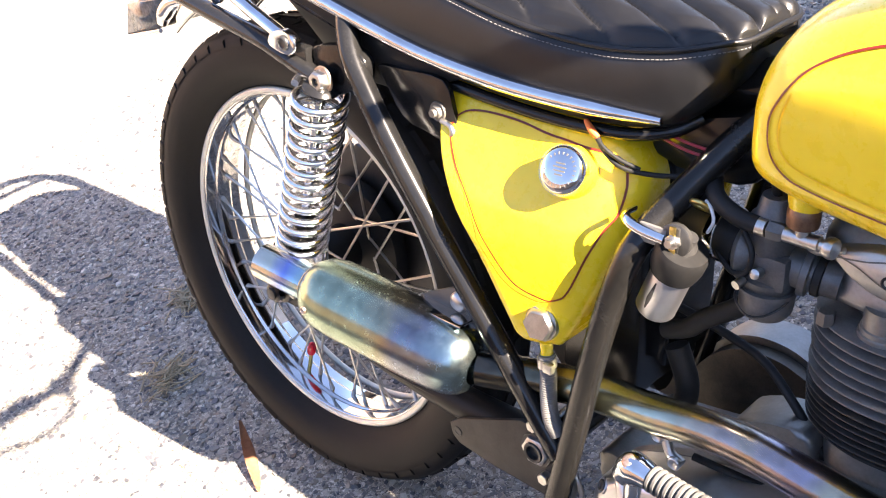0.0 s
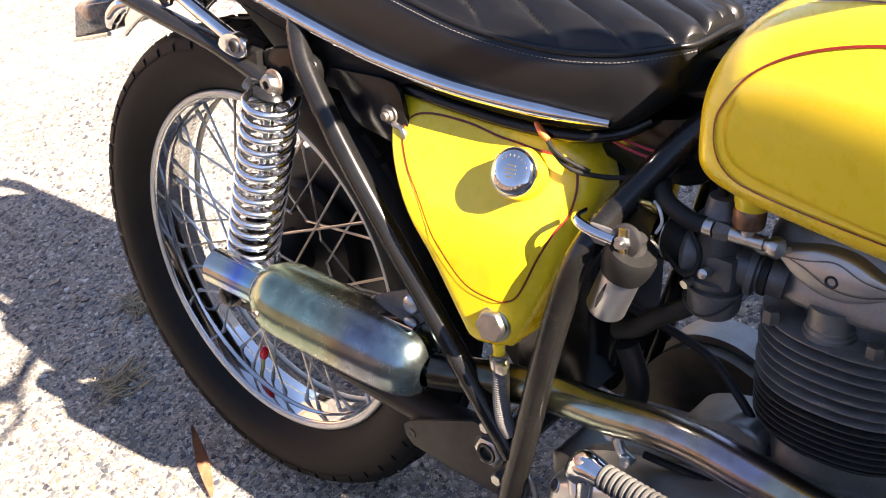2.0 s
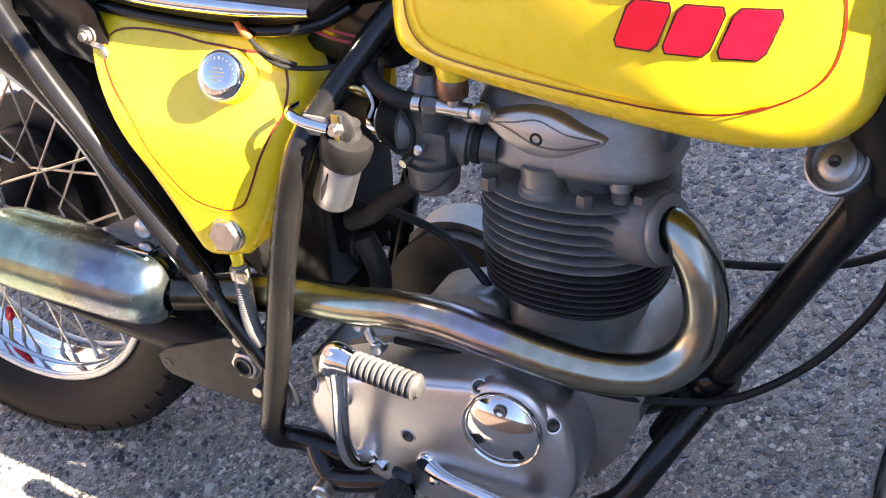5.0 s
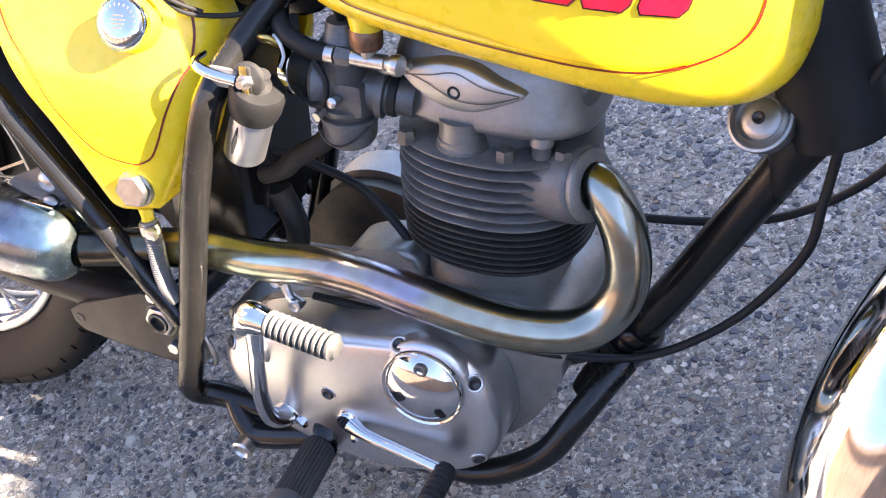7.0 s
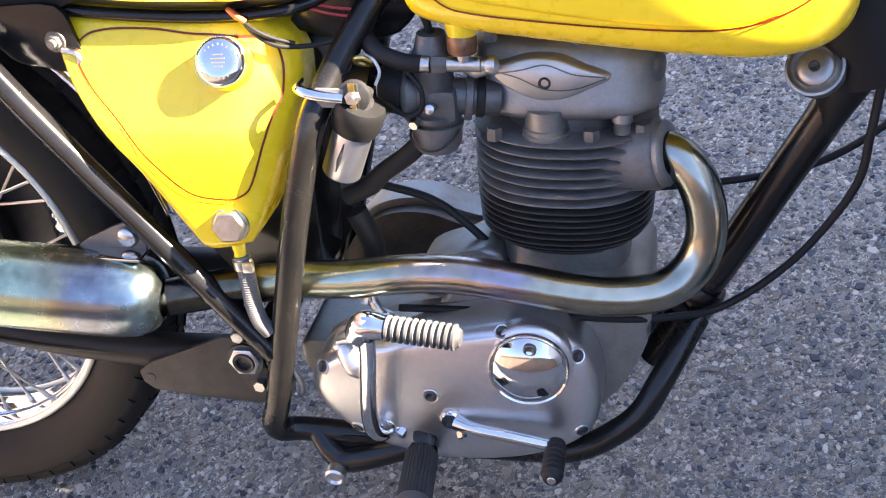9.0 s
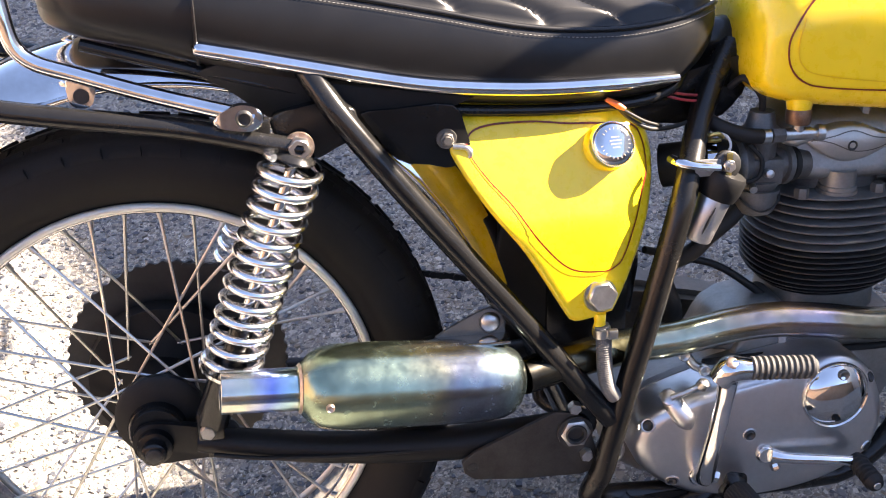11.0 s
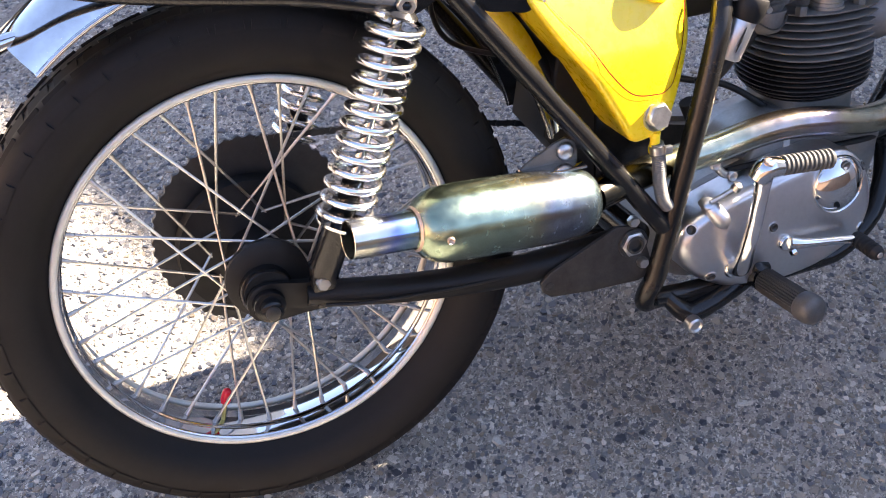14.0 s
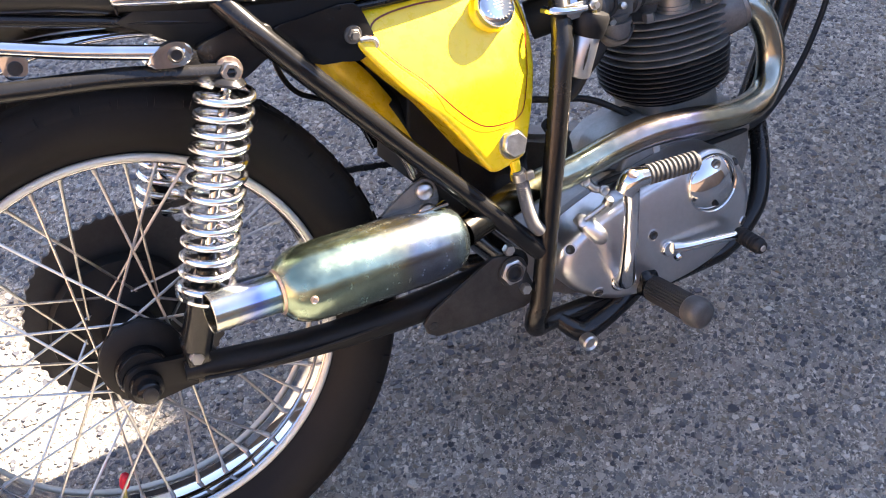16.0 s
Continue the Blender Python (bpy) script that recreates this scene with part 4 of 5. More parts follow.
# --- rear mudguard, grab rail, tail lamp ---


def guard(name, centre, r, half, a0, a1, label, crown=0.018, thick=0.0016):
    """A mudguard: a domed strip round a wheel, from a0 to a1 degrees (0 is ahead, 90 up)."""
    o, loops = Vector(centre), []
    ys = np.linspace(-1, 1, 15)
    prof = [(y * half, r + crown * (1 - abs(y) ** 3) - (0.004 if abs(y) > 0.99 else 0)) for y in ys]
    prof += [(y, s - thick) for y, s in reversed(prof)]
    for a in np.linspace(radians(a0), radians(a1), 64):
        loops.append([o + Vector((s * math.cos(a), y, s * math.sin(a))) for y, s in prof])
    return part(name, rings(loops), CHROME, bike, label)


GUARD_C, GUARD_R = (0.035, 0, 0.35), 0.352
rear_guard = guard("rear_mudguard", GUARD_C, GUARD_R, 0.064, 14, 131, "chromed rear mudguard", 0.044)
for y in (-0.0650, 0.0650):
    part("guard_edge", tube([(GUARD_C[0] + (GUARD_R - 0.002) * math.cos(a), y, GUARD_C[2] + (GUARD_R - 0.002) * math.sin(a)) for a in np.linspace(radians(14), radians(131), 40)], 0.0028, 8, 1), CHROME, rear_guard)
GRAB = [(0.137, -0.134, 0.680), (0.111, -0.131, 0.686), (0.041, -0.123, 0.705), (-0.022, -0.116, 0.725), (-0.058, -0.115, 0.738), (-0.074, -0.114, 0.755), (-0.080, -0.112, 0.785), (-0.084, -0.108, 0.815), (-0.092, -0.096, 0.838), (-0.102, -0.07, 0.85), (-0.106, 0, 0.855)]
GRAB += [(x, -y, z) for x, y, z in reversed(GRAB[:-1])]
grab = part("grab_rail", tube(GRAB, 0.0078, 14), CHROME, bike, "bent chromed grab rail")
lug_eye = part("rail_eye", slab(smooth2([(0.098, 0.677), (0.109, 0.689), (0.126, 0.694), (0.141, 0.689), (0.145, 0.679), (0.137, 0.669), (0.115, 0.670)]), -0.140, -0.130, 0.003), CHROME, grab, "flattened chromed rail end")
part("rail_bolt", turned(((0, 0.0085), (0.002, 0.008), (0.003, 0.006), (0.0015, 0.005), (0.001, 0.0)), (0.127, -0.1402, 0.681), (0, -1, 0), 20), IRON, grab)
again(lug_eye, flip=True)
part("rail_stand", block(0.098, 0.150, -0.130, -0.118, 0.655, 0.677, 0.003), BLACK, grab)
part("stay_tab", slab(smooth2([(-0.031, 0.722), (-0.008, 0.716), (-0.0085, 0.703), (-0.012, 0.696), (-0.020, 0.693), (-0.029, 0.696), (-0.032, 0.704)]), -0.118, -0.113, 0.002), CHROME, rear_guard, "chromed stay tab")
part("tab_hole", turned(((0, 0.0075), (0.0012, 0.007)), (-0.020, -0.118, 0.705), (0, -1, 0), 20), IRON, rear_guard)
tail = part("tail_lamp", rings([[(x + 0.30 * h * zz, y * w, z + h * zz) for y, zz in ((-1, -0.8), (-0.85, -1), (0.85, -1), (1, -0.8), (1, 0.8), (0.85, 1), (-0.85, 1), (-1, 0.8))] for x, w, z, h in ((-0.262, 0.034, 0.622, 0.020), (-0.268, 0.040, 0.621, 0.024), (-0.352, 0.042, 0.597, 0.028), (-0.360, 0.036, 0.595, 0.024))]), LENS, bike, "smoky plastic tail lamp")
part("lamp_bracket", tube([(-0.19, -0.03, 0.650), (-0.235, -0.035, 0.640), (-0.258, -0.038, 0.622), (-0.268, -0.038, 0.606)], [0.007, 0.011, 0.012, 0.008], 12), CHROME, tail)
part("lamp_rim", tube([(-0.360, -0.043, 0.570), (-0.31, -0.044, 0.584), (-0.268, -0.043, 0.596)], 0.0035, 8), CHROME, tail)
part("seat_bracket", slab(smooth2([(0.535, 0.630), (0.545, 0.662), (0.575, 0.674), (0.612, 0.684), (0.640, 0.692), (0.665, 0.688), (0.655, 0.650), (0.62, 0.622)], 3), -0.045, 0.05, 0.004), BLACK, bike, "black bracket between seat and tank")

# --- engine ---
COVER = [(0.527, 0.262), (0.530, 0.284), (0.542, 0.301), (0.572, 0.318), (0.635, 0.338), (0.700, 0.351), (0.746, 0.358), (0.779, 0.354), (0.801, 0.342), (0.816, 0.324), (0.827, 0.296), (0.830, 0.266), (0.822, 0.237), (0.800, 0.213), (0.748, 0.192), (0.680, 0.183), (0.620, 0.188), (0.575, 0.206), (0.541, 0.233)]


def cover_face(x, z):
    return -0.136 + 0.012 * ((x - 0.68) / 0.15) ** 2 + 0.010 * ((z - 0.272) / 0.085) ** 2


CASE = [(0.50, 0.28), (0.53, 0.285), (0.60, 0.297), (0.645, 0.318), (0.69, 0.372), (0.85, 0.385), (0.875, 0.34), (0.862, 0.285), (0.832, 0.235), (0.775, 0.195), (0.62, 0.185), (0.54, 0.205), (0.505, 0.25)]
engine = part("engine", slab(smooth2(CASE, 4), -0.066, 0.07, 0.006), ROCKER, bike, "cast alloy single-cylinder engine")
cover = part("timing_cover", pillow(smooth2(COVER, 5), cover_face, -0.066, 0.016, 12, 8), ALLOY, engine, "polished alloy timing cover")
part("cover_joint", slab([(x * 1.006 - 0.0045, z * 1.012 - 0.0035) for x, z in smooth2(COVER, 5)], -0.067, -0.055, 0.001), CAST, engine)
part("raised_boss", turned(((-0.016, 0.0480), (-0.006, 0.0465), (-0.001, 0.0448), (0.001, 0.0425), (0.001, 0.02)), (0.760, -0.1270, 0.316), (0.05, -1, 0.06), 48), ALLOY, cover)
disc = part("points_cover", turned(((-0.002, 0.0405), (0.004, 0.0405), (0.0062, 0.0388), (0.0052, 0.0370), (0.0085, 0.0335), (0.0125, 0.026), (0.0152, 0.017), (0.0166, 0.008), (0.0170, 0.0)), (0.760, -0.1285, 0.316), (0.05, -1, 0.06), 56), CHROME, cover, "round chromed points cover")


def screw(name, at, parent, r=0.0062, axis=(0, -1, 0), mat=STEEL):
    s = part(name, turned(((-0.002, r), (0.0018, r), (0.0028, r * 0.8), (0.0012, r * 0.55), (0.0008, 0.0)), at, axis, 16), mat, parent)
    return s


screw("disc_screw", (0.763, -0.1378, 0.345), disc, 0.0066, mat=DULL), screw("disc_screw", (0.762, -0.1352, 0.287), disc, 0.0055, mat=DULL)
cover_tree = BVHTree.FromPolygons([v.co for v in cover.data.vertices], [tuple(p.vertices) for p in cover.data.polygons])
for x, z in ((0.734, 0.353), (0.807, 0.328), (0.660, 0.277), (0.5435, 0.294), (0.812, 0.238), (0.575, 0.219)):
    spot, way = cover_tree.ray_cast(Vector((x, -0.3, z)), Vector((0, 1, 0)))[:2]
    if spot:
        part("screw_seat", turned(((-0.010, 0.0090), (0.0002, 0.0086), (0.0007, 0.0078), (0.0003, 0.0066), (0.0002, 0.0)), spot, way, 20), ALLOY, cover)
        screw("cover_screw", spot - way * 0.0006, cover, 0.0062, way, IRON)
part("clutch_adjuster", join(tube([(0.566, -0.108, 0.327), (0.572, -0.122, 0.319), (0.583, -0.130, 0.303), (0.590, -0.126, 0.292)], [0.0075, 0.0115, 0.012, 0.006], 14), turned(((0, 0.0085), (0.008, 0.0085), (0.010, 0.006)), (0.568, -0.120, 0.322), (-0.25, -0.55, 0.8), 14)), ALLOY, cover, "cast cable boss")
part("cable_arm", join(tube([(0.566, -0.128, 0.331), (0.582, -0.131, 0.338), (0.598, -0.133, 0.346)], 0.0036, 8), turned(((-0.007, 0.003), (-0.004, 0.0068), (0.004, 0.0068), (0.007, 0.003)), (0.600, -0.133, 0.347), (0.4, -0.3, 0.85), 14)), STEEL, cover, "plated clutch arm")
part("cable_lever", tube([(0.575, -0.075, 0.385), (0.59, -0.088, 0.372), (0.602, -0.095, 0.352), (0.618, -0.098, 0.346)], 0.0055, 8), STEEL, engine)
screw("lever_pin", (0.590, -0.098, 0.366), engine, 0.007)
screw("lever_pin", (0.613, -0.104, 0.348), engine, 0.007)

# barrel and head: a stack of square-shouldered fins
CX = 0.785


def squared(hx, hy, z, n=40, p=3.0, cx=CX, cy=0.0):
    out = []
    for a in np.linspace(0, 2 * math.pi, n, endpoint=False):
        c, s = math.cos(a), math.sin(a)
        out.append((cx + hx * math.copysign(abs(c) ** (2 / p), c), cy + hy * math.copysign(abs(s) ** (2 / p), s), z))
    return out


part("case_shoulder", slab(smooth2([(0.632, 0.350), (0.640, 0.378), (0.655, 0.392), (0.690, 0.404), (0.722, 0.402), (0.728, 0.360), (0.68, 0.345)], 3), -0.058, -0.004, 0.009, None, 4), ROCKER, engine, "sloping cast crankcase shoulder")
for x, y in ((0.722, -0.062), (0.848, -0.062), (0.700, -0.03)):
    part("base_nut", hexagon((x, y, 0.352), (0, 0, 1), 0.013, 0.020), STEEL, engine)
barrel = part("barrel", rings([squared(0.052, 0.052, z, p=2.2) for z in (0.38, 0.39, 0.46, 0.475)]), IRON, engine, "black finned iron barrel")
part("barrel_base", rings([squared(0.098, 0.068, 0.325), squared(0.088, 0.066, 0.340), squared(0.070, 0.060, 0.352), squared(0.066, 0.060, 0.372), squared(0.064, 0.058, 0.409)]), ROCKER, engine)
for k in range(9):
    z = 0.407 + k * 0.0070
    hx = (0.066, 0.0745, 0.081, 0.085)[min(k, 3)] + 0.0005 * k
    part("fin", rings([squared(hx - 0.002, hx - 0.006, z, 48, 2.35), squared(hx, hx - 0.004, z + 0.0010, 48, 2.35), squared(hx, hx - 0.004, z + 0.0022, 48, 2.35), squared(hx - 0.002, hx - 0.006, z + 0.0032, 48, 2.35)]), IRON, barrel)
head = part("cylinder_head", rings([squared(0.055, 0.052, z, p=2.4) for z in (0.468, 0.475, 0.54, 0.556)]), HEADCAST, engine, "cast alloy finned head")
for k in range(7):
    z = 0.470 + k * 0.0103
    hx = 0.0885 + (0.001 if k % 2 else 0.0)
    part("fin", rings([squared(hx - 0.002, hx - 0.007, z, 48, 2.35), squared(hx, hx - 0.005, z + 0.0012, 48, 2.35), squared(hx, hx - 0.005, z + 0.0026, 48, 2.35), squared(hx - 0.002, hx - 0.007, z + 0.0038, 48, 2.35)]), HEADCAST, head)
rocker = part("rocker_box", rings([squared(0.080, 0.056, 0.550), squared(0.092, 0.066, 0.556), squared(0.094, 0.068, 0.562), squared(0.092, 0.066, 0.568), squared(0.088, 0.062, 0.60), squared(0.082, 0.055, 0.618), squared(0.066, 0.045, 0.627)]), ROCKER, engine, "cast alloy rocker box")
LID = smooth2([(0.722, 0.603), (0.742, 0.611), (0.762, 0.616), (0.786, 0.615), (0.808, 0.607), (0.832, 0.597), (0.812, 0.586), (0.790, 0.576), (0.768, 0.574), (0.746, 0.583), (0.730, 0.593)], 4)
def lid_face(x, z):
    return -0.066 - 0.010 * max(0.0, 1 - ((x - 0.777) / 0.062) ** 2 - ((z - 0.595) / 0.026) ** 2)


lid = part("rocker_cover", pillow(LID, lid_face, -0.056, 0.004), BRUSHED, rocker, "polished leaf-shaped rocker cover")
for line in ([(0.728, 0.602), (0.75, 0.598), (0.775, 0.588), (0.80, 0.588), (0.828, 0.597)], [(0.728, 0.600), (0.752, 0.605), (0.775, 0.610), (0.80, 0.602), (0.828, 0.598)]):
    part("cover_crease", ribbon(line, lid_face, 0.0013, 0.0006), DULL, lid)
screw("cover_screw", (0.774, -0.0745, 0.594), lid, 0.0058, mat=IRON)
part("cover_nose", tube([(0.70, -0.062, 0.603), (0.712, -0.070, 0.602), (0.735, -0.073, 0.609)], [0.006, 0.006, 0.003], 10), BRUSHED, rocker)
part("push_rod_tower", turned(((0, 0.0225), (0.006, 0.0225), (0.007, 0.021), (0.011, 0.021), (0.012, 0.0195), (0.03, 0.0195)), (0.772, -0.056, 0.533), (0, 0, 1), 28), ROCKER, head)
for x, y in ((0.725, -0.067), (0.815, -0.067), (0.86, -0.05)):
    part("head_nut", hexagon((x, y, 0.534), (0, 0, 1), 0.014, 0.012), DULL, head)
part("port_ring", turned(((0.004, 0.0305), (0.010, 0.0315), (0.0125, 0.029), (0.013, 0.0205), (0.004, 0.0205)), (0.874, -0.043, 0.512), (0.93, -0.25, 0.22), 32), CAST, head, "pale cast port ring")
part("box_bolt", turned(((0, 0.008), (0.010, 0.008), (0.012, 0.010), (0.020, 0.009)), (0.842, -0.054, 0.538), (0, 0, 1), 14), ROCKER, rocker)
part("box_end", turned(((0, 0.016), (0.006, 0.015), (0.009, 0.010)), (0.868, -0.02, 0.59), (1, -0.2, 0), 20), HEADCAST, rocker)
for x, y in ((0.72, -0.04), (0.80, -0.045), (0.85, -0.03)):
    part("box_nut", hexagon((x, y, 0.620), (0, 0, 1), 0.012, 0.012), ROCKER, rocker)
part("exhaust_port", turned(((-0.045, 0.034), (0.0, 0.034), (0.004, 0.033), (0.006, 0.030), (0.006, 0.0205), (0.0, 0.020)), (0.874, -0.043, 0.512), (0.93, -0.25, 0.22), 32), HEADCAST, head)

# primary case on the far flank
FAR = smooth2([(0.485, 0.255), (0.505, 0.308), (0.536, 0.345), (0.571, 0.360), (0.610, 0.360), (0.650, 0.346), (0.71, 0.332), (0.79, 0.30), (0.80, 0.23), (0.72, 0.20), (0.56, 0.19), (0.50, 0.215)], 5)
part("primary_inner", slab([(0.64 + (x - 0.64) * 0.965, 0.27 + (z - 0.27) * 0.90) for x, z in FAR], 0.108, 0.136, 0.004), GRIMY, engine, "grimy brown inner primary cover")
part("primary_case", slab(FAR, 0.126, 0.172, 0.022, None, 6), ROCKER, engine, "cast alloy primary case")
chain = part("chain", tube([(0.53, 0.066, 0.375), (0.40, 0.066, 0.405), (0.2, 0.066, 0.440), (0.03, 0.066, 0.455)], 0.0032, 6, 3), IRON, bike, "dark oily drive chain")
link = part("link", slab(smooth2([(-0.0095, 0.0), (-0.006, 0.0045), (0.0, 0.0032), (0.006, 0.0045), (0.0095, 0.0), (0.006, -0.0045), (0.0, -0.0032), (-0.006, -0.0045)], 2), -0.0012, 0.0012, 0), IRON, chain)
run = curve([(0.53, 0.066, 0.375), (0.40, 0.066, 0.405), (0.2, 0.066, 0.440), (0.03, 0.066, 0.455)], 14)
for k in range(1, len(run) - 1):
    spot = run[k] + Vector((0, -0.0055 if k % 2 else -0.0035, 0))
    way = run[k + 1] - run[k - 1]
    m = Matrix.Translation(spot) @ Matrix.Rotation(-math.atan2(way.z, way.x), 4, "Y")
    if k > 1:
        again(link, m)
    else:
        link.matrix_basis = m

# --- exhaust ---
PIPE = [(0.846, -0.026, 0.504), (0.866, -0.032, 0.510), (0.889, -0.041, 0.512), (0.909, -0.049, 0.494), (0.921, -0.054, 0.462), (0.922, -0.058, 0.428), (0.910, -0.066, 0.400), (0.885, -0.077, 0.383), (0.845, -0.090, 0.381),
        (0.80, -0.100, 0.388), (0.745, -0.106, 0.400), (0.69, -0.104, 0.405), (0.64, -0.102, 0.401), (0.58, -0.100, 0.390), (0.52, -0.098, 0.384), (0.46, -0.112, 0.381), (0.395, -0.137, 0.380)]
exhaust = part("exhaust", tube(PIPE, 0.0198, 22, 6), PIPE_STEEL, bike, "heat-tinted chromed exhaust pipe and silencer")
M0, M1 = Vector((0.390, -0.139, 0.380)), Vector((0.080, -0.169, 0.411))
muf_axis = (M1 - M0).normalized()
muffler = part("muffler", turned(((-0.003, 0.020), (0.0, 0.0255), (0.004, 0.0315), (0.010, 0.0368), (0.020, 0.0412), (0.036, 0.0438), (0.06, 0.0448), (0.178, 0.0448), (0.200, 0.0438), (0.214, 0.0405), (0.224, 0.035), (0.231, 0.0275), (0.234, 0.0235), (0.237, 0.0225)), M0, muf_axis, 48, cap=False), MUFFLER_STEEL, exhaust, "blued and straw-coloured steel silencer")
part("tail_pipe", turned(((0.230, 0.0222), (0.312, 0.0222), (0.3125, 0.0215), (0.312, 0.0205), (0.235, 0.0205)), M0, muf_axis, 36, cap=False), BLUED, muffler, "blued chromed tail pipe")
part("weld_bead", turned(((0.2305, 0.0235), (0.233, 0.0262), (0.2355, 0.0235)), M0, muf_axis, 36, cap=False), RUSTY, muffler)
part("hanger", slab([(0.300, 0.428), (0.315, 0.438), (0.348, 0.455), (0.362, 0.460), (0.374, 0.454), (0.378, 0.440), (0.378, 0.424), (0.34, 0.424)], -0.128, -0.124, 0.0012), DULL, muffler, "dull triangular hanger plate")
part("hanger_flange", block(0.300, 0.380, -0.150, -0.124, 0.4265, 0.4305, 0.0015), CHROME, muffler)
part("hanger_bolt", turned(((0, 0.0115), (0.004, 0.011), (0.007, 0.008), (0.0075, 0)), (0.361, -0.128, 0.444), (0, -1, 0), 20), STEEL, muffler)
screw("dent_plug", (0.188, -0.2005, 0.400), muffler, 0.0045, mat=RUSTY)

# --- kick starter, gear lever, footrest, stand ---
kick = part("kick_starter", tube([(0.607, -0.112, 0.226), (0.606, -0.134, 0.228), (0.602, -0.153, 0.242), (0.602, -0.163, 0.272), (0.606, -0.168, 0.31), (0.610, -0.170, 0.345), (0.612, -0.171, 0.372)], [0.010, 0.010, 0.0092, 0.0082, 0.0078, 0.0078, 0.009], 14, squash=1.25), CHROME, bike, "chromed kick-start lever with folded rubber pedal")
part("boss", join(turned(((-0.010, 0.0145), (0.008, 0.0145), (0.011, 0.012)), (0.607, -0.122, 0.226), (0, -1, 0), 24), hexagon((0.620, -0.128, 0.224), (0.9, -0.4, -0.2), 0.013, 0.010)), CHROME, kick)
part("knuckle", join(tube([(0.602, -0.170, 0.372), (0.613, -0.173, 0.386), (0.633, -0.175, 0.386)], [0.013, 0.0155, 0.012], 14), turned(((0, 0.009), (0.006, 0.0085), (0.009, 0.005)), (0.612, -0.174, 0.388), (0, -0.4, 1), 16)), CHROME, kick, "chromed folding knuckle")
part("pivot_bolt", turned(((0, 0.008), (0.005, 0.0075), (0.007, 0.005)), (0.612, -0.177, 0.393), (0, -0.55, 1), 16), RUSTY, kick)
K0, K1 = Vector((0.630, -0.1755, 0.387)), Vector((0.705, -0.180, 0.384))
prof = [(0.0, 0.0095)]
for k in range(11):
    h = 0.004 + k * 0.0064
    prof += [(h, 0.0100), (h + 0.001, 0.0128), (h + 0.0035, 0.0128), (h + 0.0045, 0.0100)]
prof += [(0.076, 0.0085), (0.077, 0.004)]
part("pedal_rubber", turned(prof, K0, K1 - K0, 22), surface("grey_ribbed_rubber", (0.05, 0.049, 0.046), (0.10, 0.098, 0.093), (0.6, 0.8), 0.0, 60, 500, 0.3), kick, "ribbed grey pedal rubber")

gear = part("gear_lever", tube([(0.686, -0.140, 0.250), (0.705, -0.146, 0.248), (0.745, -0.148, 0.243), (0.785, -0.149, 0.237)], [0.009, 0.0065, 0.0062, 0.0060], 14), CHROME, bike, "chromed gear lever with black rubber")
part("boss", join(turned(((-0.014, 0.0115), (0.005, 0.0115), (0.008, 0.009)), (0.680, -0.134, 0.251), (0, -1, 0), 22), hexagon((0.690, -0.140, 0.239), (0.3, -0.5, -0.8), 0.010, 0.008)), CHROME, gear)
prof = [(0, 0.0095)]
for k in range(6):
    h = 0.004 + k * 0.0068
    prof += [(h, 0.0096), (h + 0.0012, 0.0112), (h + 0.0042, 0.0112), (h + 0.0054, 0.0096)]
prof += [(0.048, 0.009), (0.050, 0.006)]
part("lever_rubber", turned(prof, (0.788, -0.144, 0.236), (0.02, -1, -0.08), 20), RUBBER, gear, "black ribbed rubber")
part("rubber_end", turned(((0, 0.0045), (0.001, 0.004)), (0.789, -0.194, 0.232), (0.02, -1, -0.08), 14), STEEL, gear)

peg = part("footrest", tube([(0.640, -0.085, 0.196), (0.644, -0.12, 0.200), (0.647, -0.138, 0.203)], [0.012, 0.013, 0.016], 14), BLACK, bike, "folding footrest with ribbed black rubber")
loops, p0, p1 = [], Vector((0.647, -0.140, 0.205)), Vector((0.656, -0.232, 0.204))
ax = (p1 - p0).normalized()
u = ax.orthogonal().normalized()
v = ax.cross(u)
for h, r in ((0.0, 0.013), (0.004, 0.0175), (0.07, 0.0180), (0.078, 0.0165)):
    loops.append([p0 + ax * h + (r * (1.0 if k % 2 else 0.91)) * (math.cos(a) * u + math.sin(a) * v) for k, a in enumerate(np.linspace(0, 2 * math.pi, 56, endpoint=False))])
part("peg_rubber", rings(loops), PEG, peg, "ribbed black rubber")
part("peg_end", turned(((0.074, 0.0175), (0.080, 0.0205), (0.092, 0.0205), (0.100, 0.018), (0.103, 0.012), (0.104, 0.0)), p0, ax, 32), surface("scuffed_grey_rubber", (0.03, 0.0295, 0.028), (0.085, 0.083, 0.079), (0.3, 0.5), 0.0, 60, 500, 0.2), peg, "domed scuffed rubber end")
part("peg_arm", tube([(0.520, -0.106, 0.194), (0.536, -0.114, 0.176), (0.552, -0.117, 0.166), (0.580, -0.118, 0.173), (0.62, -0.116, 0.187), (0.655, -0.112, 0.198)], [0.011, 0.014, 0.0155, 0.0145, 0.013, 0.010], 14), BLACK, peg)
part("peg_bracket", slab(smooth2([(0.515, 0.192), (0.56, 0.196), (0.61, 0.196), (0.650, 0.203), (0.640, 0.190), (0.60, 0.178), (0.565, 0.168), (0.540, 0.172)], 3), -0.114, -0.104, 0.003), SATIN, peg)
part("peg_stud", join(turned(((0, 0.0115), (0.012, 0.0115), (0.014, 0.009), (0.011, 0.007), (0.011, 0)), (0.546, -0.129, 0.160), (0, -1, -0.1), 20)), STEEL, peg, "plated stud end")
